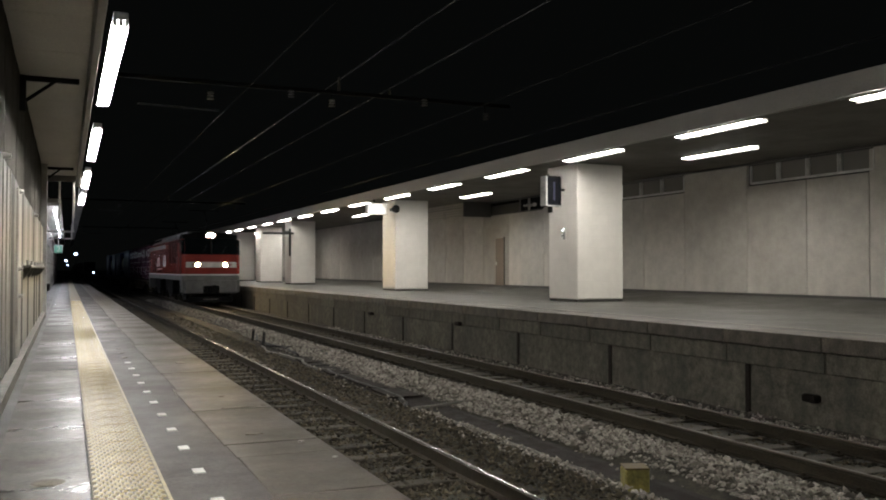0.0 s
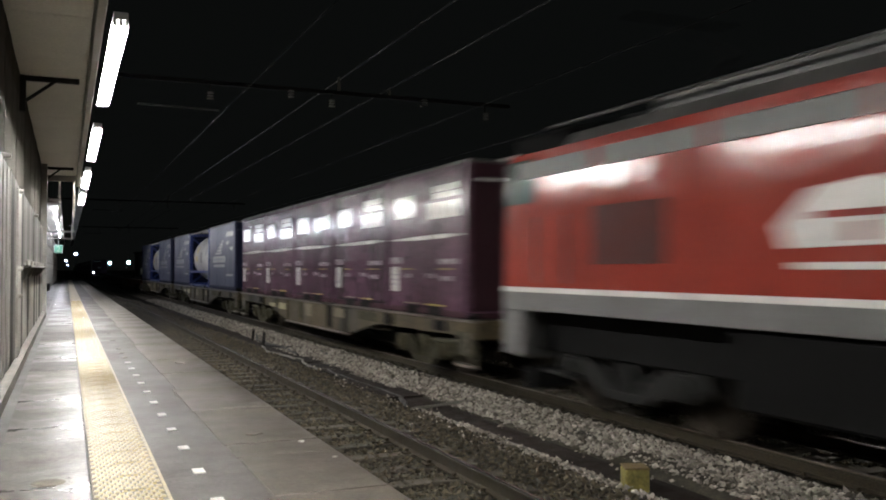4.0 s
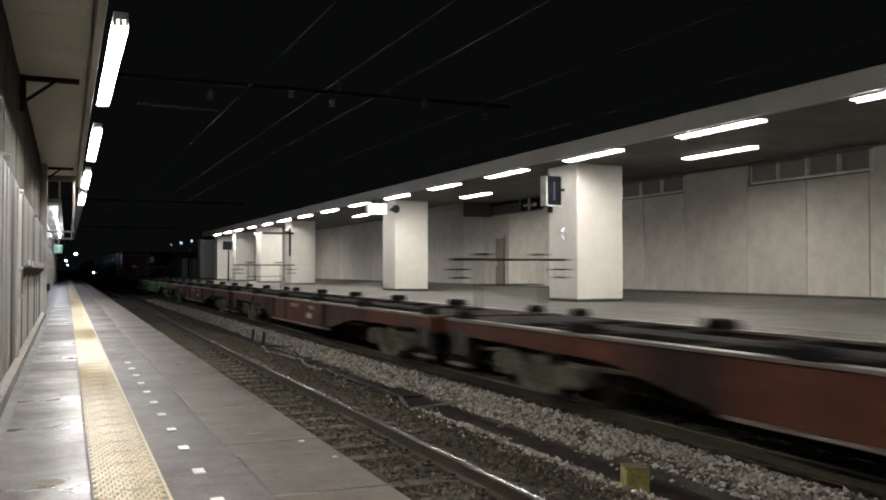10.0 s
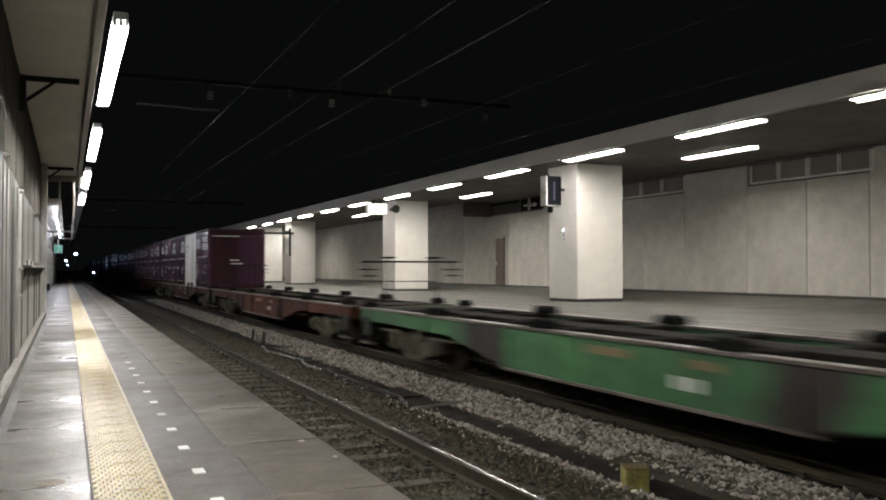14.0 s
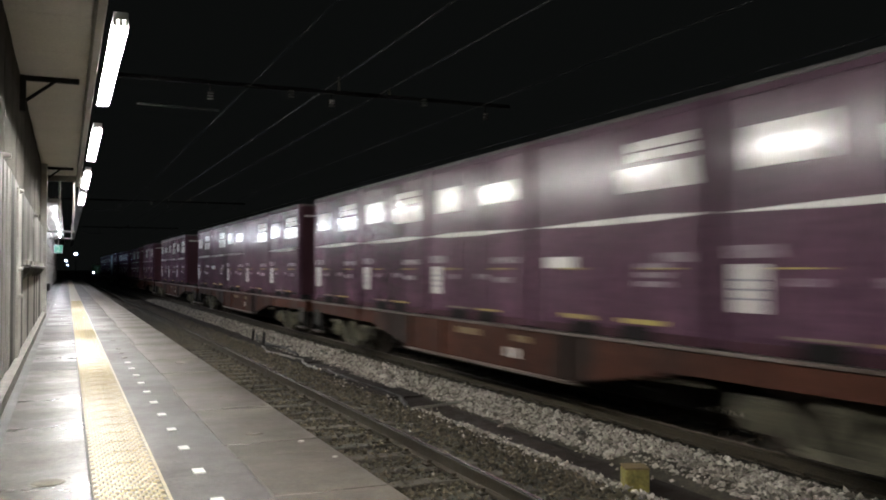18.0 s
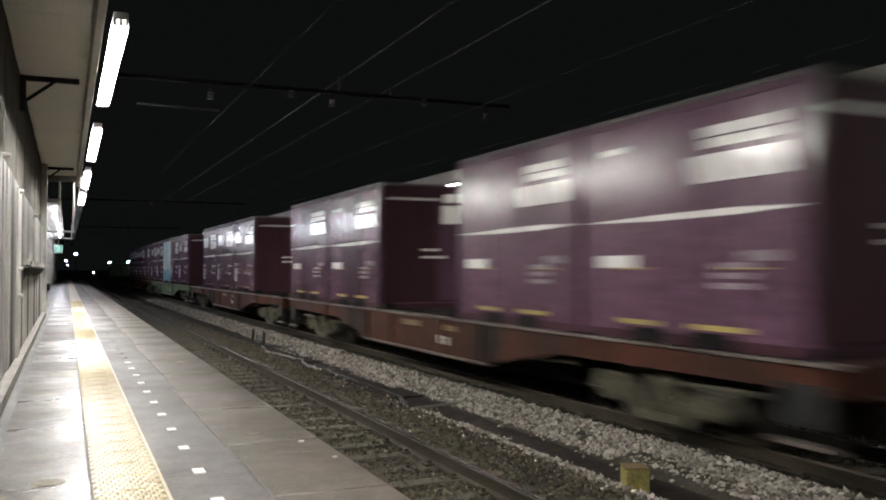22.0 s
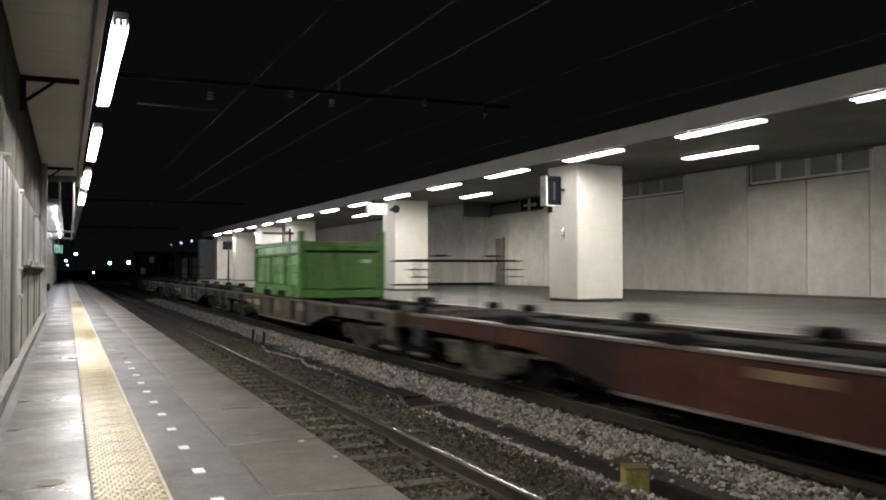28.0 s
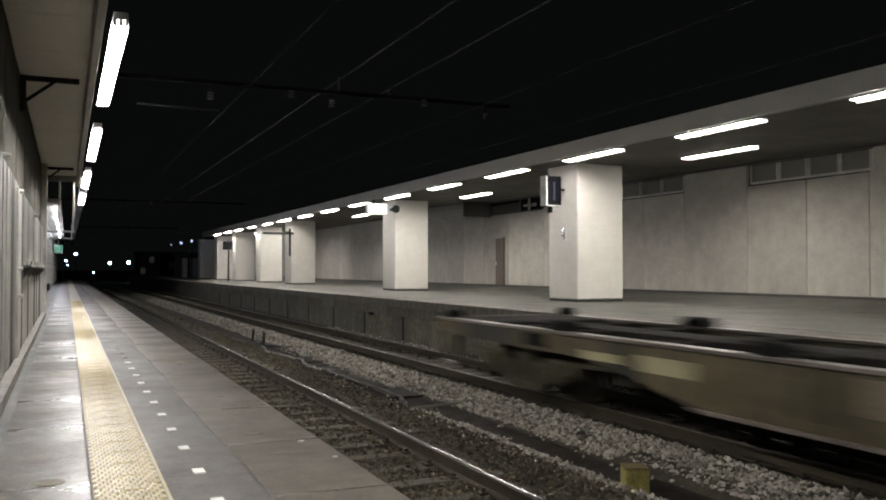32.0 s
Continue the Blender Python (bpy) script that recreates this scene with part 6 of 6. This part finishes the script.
def locomotive():
    w = thing("locomotive", "red electric locomotive with white stripe and grey skirt, headlights lit", "locomotive")
    L = 19.8
    # main body, tapered noses
    def body(z0, z1, half, inset0, inset1):
        n0, n1 = inset0, inset1
        ring = lambda z, n: [(-half + 0.14, n, z), (half - 0.14, n, z), (half, n + 0.15, z), (half, L - n - 0.15, z), (half - 0.14, L - n, z), (-half + 0.14, L - n, z), (-half, L - n - 0.15, z), (-half, n + 0.15, z)]
        vs = ring(z0, n0) + ring(z1, n1)
        fs = [tuple(range(7, -1, -1)), tuple(range(8, 16))] + [(i, (i + 1) % 8, 8 + (i + 1) % 8, 8 + i) for i in range(8)]
        return Shape().add(vs, fs)
    part("body_lower", body(1.585, 2.55, 1.44, 1.05, 1.1), "red_loco", w)
    part("body_upper", body(2.55, 3.36, 1.44, 1.1, 1.3), "red_loco", w)
    part("waist_stripe", body(1.52, 1.585, 1.452, 1.038, 1.038), "white_paint", w, "white stripe")
    part("skirt", body(1.28, 1.52, 1.445, 1.045, 1.045), "grey_loco", w)
    part("underframe", Shape().box(-1.05, 1.05, 1.55, L - 1.55, 0.72, 1.275, 0.02), "black", w)
    ro = Shape()
    ro.prism([(-1.42, 3.36), (1.42, 3.36), (1.30, 3.52), (0.95, 3.62), (-0.95, 3.62), (-1.30, 3.52)], "y", 2.86, L - 2.86)
    part("roof", ro, "roof_grey", w)
    for y0, y1 in ((3.4, 7.6), (8.2, 11.4), (12.0, 15.8)):
        part("hatch_edge", Shape().box(-0.9, -0.855, y0, y1, 3.62, 3.80, 0.01), "grey_loco", w, "pale edge of the roof hatch")
        part("roof_hatch", Shape().box(-0.85, 0.85, y0, y1, 3.62, 3.82, 0.06), "roof_grey", w)
    for y in (3.0, 15.8):
        pn = part("pantograph_base", Shape().box(-0.7, 0.7, y, y + 1.0, 3.68, 3.74).tube((-0.6, y, 3.62), (-0.6, y, 3.72), 0.05).tube((0.6, y, 3.62), (0.6, y, 3.72), 0.05), "dark", w)
        part("pantograph_arm", Shape().tube((0, y + 0.9, 3.75), (0, y - 0.3, 4.3), 0.03).tube((0, y - 0.3, 4.3), (0, y + 0.7, 4.9), 0.025).tube((-0.8, y + 0.7, 4.95), (0.8, y + 0.7, 4.95), 0.025), "black", pn)
    for sx in (-1, 1):
        part("roof_rail", Shape().tube((sx * 1.15, 2.0, 3.72), (sx * 1.15, L - 2, 3.72), 0.02).tube((sx * 1.15, 2.0, 3.5), (sx * 1.15, 2.0, 3.72), 0.02), "roof_grey", w)
    # ends
    for e in (0, 1):
        f_ = (lambda y: y + 0.55) if e == 0 else (lambda y: L - y - 0.55)
        def bx(x0, x1, y0, y1, z0, z1, c=0.0):
            a, b = sorted((f_(y0), f_(y1)))
            return Shape().box(x0, x1, a, b, z0, z1, c)
        part("end_skirt", bx(-1.28, 1.28, 0.47, 0.95, 0.60, 1.285, 0.05), "grey_loco", w)
        sk = part("side_skirt", bx(-1.44, -1.28, 0.62, 1.18, 0.66, 1.28, 0.02), "grey_loco", w)
        part("side_skirt", bx(1.28, 1.44, 0.62, 1.18, 0.66, 1.28, 0.02), "grey_loco", w)
        part("buffer_beam", bx(-0.4, 0.4, 0.44, 0.5, 0.62, 1.0, 0.012), "black", w)
        part("coupler_head", Shape().tube((0, f_(-0.5), 0.86), (0, f_(-0.2), 0.86), 0.2, 10, 0.16), "black", w)
        part("plough_edge", bx(-0.35, 0.35, 0.585, 0.6, 0.30, 0.33), "flange", w, "bright worn edge")
        part("coupler", bx(-0.13, 0.13, -0.45, 0.5, 0.75, 0.98, 0.03), "black", w)
        part("snow_plough", bx(-1.1, 1.1, 0.6, 0.9, 0.16, 0.45, 0.02), "black", w)
        part("nose_panel", bx(-1.26, 1.26, 0.484, 0.52, 1.60, 1.915, 0.01), "red_nose", w)
        part("nose_panel", bx(-1.26, 1.26, 0.512, 0.57, 2.205, 2.55, 0.01), "red_nose", w)
        part("white_band", bx(-1.24, 1.24, 0.495, 0.6, 1.92, 2.2, 0.01), "white_paint", w, "broad white band with lamps")
        ws = Shape()
        a, b = f_(0.545), f_(0.74)
        o = -0.02 if e == 0 else 0.02
        ws.add([(-1.29, a + o, 2.58), (1.29, a + o, 2.58), (1.29, b + o, 3.385), (-1.29, b + o, 3.385), (-1.29, a + o + 0.03, 2.58), (1.29, a + o + 0.03, 2.58), (1.29, b + o + 0.03, 3.385), (-1.29, b + o + 0.03, 3.385)],
               [(0, 1, 2, 3), (4, 5, 6, 7), (0, 1, 5, 4), (1, 2, 6, 5), (2, 3, 7, 6), (3, 0, 4, 7)])
        part("windscreen", ws, "windscreen", w, "dark raked windscreen")
        part("screen_pillar", Shape().tube((0, a + o * 1.5, 2.56), (0, b + o * 1.5, 3.36), 0.035, 6), "dark", w)
        for x in (-0.5, 0.5):
            part("wiper", Shape().tube((x, a + o * 2.2, 2.58), (x + 0.25, (a + b) / 2 + o * 2.2, 3.0), 0.012, 6), "dark", w)
        lit = "headlight" if e == 0 else "windscreen"
        for x in (-0.68, 0.68):
            hs = part("headlight_bezel", bx(min(x * 1.5, x * 0.72), max(x * 1.5, x * 0.72), 0.46, 0.55, 1.94, 2.18, 0.02), "frame_grey", w)
            part("marker_lamp", Shape().tube((x * 1.35, f_(0.457), 2.06), (x * 1.35, f_(0.45), 2.06), 0.06, 12), "red_nose", hs, "unlit red marker lamp")
            part("headlight", Shape().tube((x, f_(0.455), 2.06), (x, f_(0.445), 2.06), 0.095, 14), lit, hs, "round lit headlight")
            part("lamp_hood", hood(x, f_(0.458), f_(0.385), 2.06, 0.105), "dark", hs)
        part("cab_brow", bx(-1.36, 1.36, 0.84, 2.3, 3.345, 3.62, 0.05), "black", w, "black roof edge over the windscreen")
        part("brow_cap", bx(-0.9, 0.9, 0.95, 2.2, 3.6, 3.72, 0.05), "black", w)
        hb = part("roof_light_box", bx(-0.34, 0.34, 0.80, 1.3, 3.42, 3.70, 0.05), "dark", w)
        for x in (-0.11, 0.11):
            part("headlight", Shape().tube((x, f_(0.795), 3.56), (x, f_(0.785), 3.56), 0.09, 14), lit, hb, "round lit headlight")
            part("lamp_hood", hood(x, f_(0.80), f_(0.72), 3.56, 0.10), "dark", hb)
        for sx in (-1, 1):
            xs = (1.425, 1.447) if sx > 0 else (-1.447, -1.425)
            part("cab_window", bx(xs[0], xs[1], 0.72, 1.5, 2.70, 3.28, 0.006), "cab_glass", w, "cab side window with its reflection in the colour")
            part("window_frame", bx(xs[0] * 1.001, xs[1] * 1.001, 1.505, 1.55, 2.66, 3.32), "louvre", w)
            q0, q1, q2, q3 = (sx * 1.30, f_(0.555)), (sx * 1.446, f_(0.70)), (sx * 1.30, f_(0.742)), (sx * 1.446, f_(0.89))
            dx, dy = 0.012 * sx, (-0.012 if e == 0 else 0.012)
            ring_ = [(q0[0], q0[1], 2.58), (q1[0], q1[1], 2.58), (q3[0], q3[1], 3.33), (q2[0], q2[1], 3.33)]
            part("quarter_light", Shape().add(ring_ + [(x_ + dx, y_ + dy, z_) for x_, y_, z_ in ring_], [(0, 1, 2, 3), (4, 5, 6, 7), (0, 1, 5, 4), (1, 2, 6, 5), (2, 3, 7, 6), (3, 0, 4, 7)]), "windscreen", w, "dark corner pane")
            part("cab_door", bx(xs[0], xs[1], 1.7, 2.3, 1.6, 3.2, 0.006), "red_loco", w)
            for yy in (1.62, 2.38):
                part("handrail", Shape().tube((sx * 1.47, f_(yy), 1.65), (sx * 1.47, f_(yy), 2.5), 0.012, 6), "grey_loco", w)
            part("cab_step", bx(min(sx * 1.2, sx * 1.42), max(sx * 1.2, sx * 1.42), 1.7, 2.3, 0.5, 0.53), "dark", w)
    # flanks
    for sx in (-1, 1):
        x0, x1 = (1.43, 1.452) if sx > 0 else (-1.452, -1.43)
        for y0, y1 in ((3.22, 4.15), (4.52, 5.38), (5.84, 6.68)):
            lv = part("louvre_panel", Shape().box(x0, x1, y0, y1, 2.15, 3.29, 0.004), "louvre", w, "dark louvred intake")
            sl_ = Shape()
            for k in range(10):
                z = 2.19 + 0.108 * k
                sl_.box(min(x0, x1) - 0.01, max(x0, x1) + 0.01, y0 + 0.04, y1 - 0.04, z, z + 0.02)
            part("louvre_slats", sl_, "louvre", lv)
        for k in range(5):
            y = 8.3 + 2.0 * k
            part("high_window", Shape().box(x0, x1, y, y + 1.85, 3.02, 3.24, 0.004), "grey_loco", w, "narrow pale high window strip")
        part("small_grille", Shape().box(x0, x1, 14.9, 16.3, 1.88, 2.56, 0.004), "grille_red", w, "dark red grille")
        xb = min(x0, x1) - 0.002 if sx < 0 else max(x0, x1) - 0.008
        part("emblem", Shape().prism([(11.7, 2.02), (13.2, 2.0), (13.3, 2.2), (12.9, 2.5), (12.2, 2.56), (11.8, 2.44)], "x", xb, xb + 0.01), "white_paint", w, "white emblem patch")
        part("emblem_cut", Shape().box(xb - 0.003, xb + 0.008, 12.0, 12.9, 2.24, 2.3).box(xb - 0.003, xb + 0.008, 12.35, 12.5, 2.05, 2.2), "red_nose", w, "red lines across the emblem")
        part("emblem", Shape().prism([(8.4, 2.0), (9.5, 1.97), (9.75, 2.2), (9.6, 2.55), (9.1, 2.66), (8.5, 2.56), (8.3, 2.3)], "x", xb, xb + 0.01), "white_paint", w, "white emblem patch")
        part("emblem_cut", Shape().box(xb - 0.003, xb + 0.008, 8.6, 9.4, 2.3, 2.36).box(xb - 0.003, xb + 0.008, 8.9, 9.05, 2.05, 2.25).box(xb - 0.003, xb + 0.008, 8.7, 9.2, 2.46, 2.51), "red_nose", w, "red lines across the emblem")
        part("name_bar", Shape().box(xb, xb + 0.01, 10.6, 13.1, 1.82, 1.88), "white_paint", w, "thin white bar in place of a name")
        for y in (5.6, 12.0):
            part("underfloor_box", Shape().box(min(sx * 0.7, sx * 1.36), max(sx * 0.7, sx * 1.36), y, y + 2.0, 0.5, 1.25, 0.03), "black", w)
    for y in (3.5, 9.9, 16.3):
        bogie(w, y, 2.3, "dark", WHEEL_LOCO, 0.56)
    return w


def yf(t):
    """Place of the locomotive's nose along the line at t seconds."""
    sway = sum(a * math.exp(-((t - c) / 3.0) ** 2) for c, a in ((6, -0.639), (10, 0.696), (14, -0.187), (18, -0.022), (22, 0.068), (26, 0.046), (30, -0.086)))
    return 43.186 - 12.2567 * t - 0.0455 * t * t + sway + 1.15 * math.exp(-((t / 1.7) ** 2)) - 0.25 * math.exp(-(((t - 8.5) / 1.2) ** 2)) + 0.12 * math.exp(-(((t - 12) / 0.8) ** 2))


LONG = 0.958         # length of wagons and loads along the line, against their nominal length


def fit_length(ob, k=LONG):
    """Brings a vehicle or its load to its true length; wheels stay round."""
    for o in ob.children_recursive:
        o.location.y *= k
        if o.data and not o.name.startswith("wheelset"):
            o.data.transform(Matrix.Diagonal((1, k, 1, 1)))


DECK = 1.05
WAGON, FIRST = 20.4 * LONG, 19.8 * LONG
loco = locomotive()
fit_length(loco, 0.963)
moving.append((loco, 0.0, 0.0))
proto = {"r": flat_wagon("wagon_red", "rust red container flat wagon"), "g": flat_wagon("wagon_green", "green container flat wagon"), "o": flat_wagon("wagon_olive", "dusty olive brown container flat wagon", 0.75, OLIVE_PLATES), "s": flat_wagon("wagon_red", "rust red container flat wagon with no end railing", None), "n": flat_wagon("wagon_olive", "dusty brown container flat wagon with patched sides", None, OLIVE_PLATES), "y": flat_wagon("wagon_lime", "yellowish green container flat wagon")}
make = {"p": lambda: purple_container(0), "q": lambda: purple_container(1), "d": lambda: purple_container(2), "e": lambda: purple_container(3), "f": lambda: purple_container(4), "h": lambda: purple_container(5), "k": lambda: purple_container(6), "w": white_container, "m": mural_container, "N": navy_container, "T": tank_container, "B": green_bin}
for ob in proto.values():
    fit_length(ob)
made = {}
NUDGE = {10: 0.35, 11: -0.2, 17: -0.25}      # loads that sit off their usual place
# per wagon: paint, load. Small letters are twelve-foot slots, capitals twenty-foot slots, a dash is an empty slot
TRAIN = (("n", "ppepp"), ("n", "NTN"), ("n", "NTN"), ("r", "-----"), ("r", "-----"), ("s", "-----"), ("g", "-----"), ("r", "-----"), ("r", "pwffp"), ("r", "pfepp"),
         ("r", "pqefp"), ("r", "-dpe-"), ("r", "hf-hf"), ("r", "-ppp-"), ("y", "dkmpp"), ("r", "qpepp"), ("r", "-----"), ("o", "_B_"), ("n", "-----"), ("o", "-----"))
used = set()
for k, (paint, load) in enumerate(TRAIN):
    s = FIRST + WAGON * k
    if paint in used:
        ob = copy_thing(proto[paint], pose(0, 0, 0))
    else:
        ob = proto[paint]
        used.add(paint)
    moving.append((ob, s, 0.0))
    for i, ch in enumerate(load):
        if ch in "-_":
            continue
        off = LONG * (0.66 + i * 3.84 if len(load) == 5 else 0.9 + i * 6.26) + NUDGE.get(k, 0.0)
        if ch == "B":
            off = LONG * 8.22 + NUDGE[k]
        if ch not in made:
            made[ch] = box_ = make[ch]()
            if ch != "B":
                fit_length(box_)
        else:
            box_ = copy_thing(made[ch], pose(0, 0, 0))
        moving.append((box_, s + off, DECK))


def motions():
    turn = math.degrees(math.atan(SLANT_TRACK))
    for ob, s, z in moving:
        rows = []
        for t in range(33):
            y = yf(t) + s
            rows.append((float(t), pose(track_x(FAR_C, y), y, z, 0, 0, turn)))
        walk(ob, rows)
        for wheel in [o for o in ob.children_recursive if o.name.startswith("wheelset")]:
            spin(wheel, s)


def spin(wheel, s):
    """Rolls a wheelset while its wagon is near the station, a tenth of a second at a time."""
    base = wheel.matrix_basis.translation.copy()
    r = base.z
    shown = [i / FPS for i in range(32 * FPS + 1) if -12 < yf(i / FPS) + s < 62]
    if not shown:
        return
    at = lambda t: pose(base.x, base.y, r, math.degrees((yf(0) - yf(t)) / r), 0, 0)
    rows = [(t, at(t)) for t in shown]
    if shown[0] > 0:
        rows.insert(0, (0.0, at(shown[0])))
    if shown[-1] < 32:
        rows.append((32.0, at(shown[-1])))
    walk(wheel, rows)


motions()
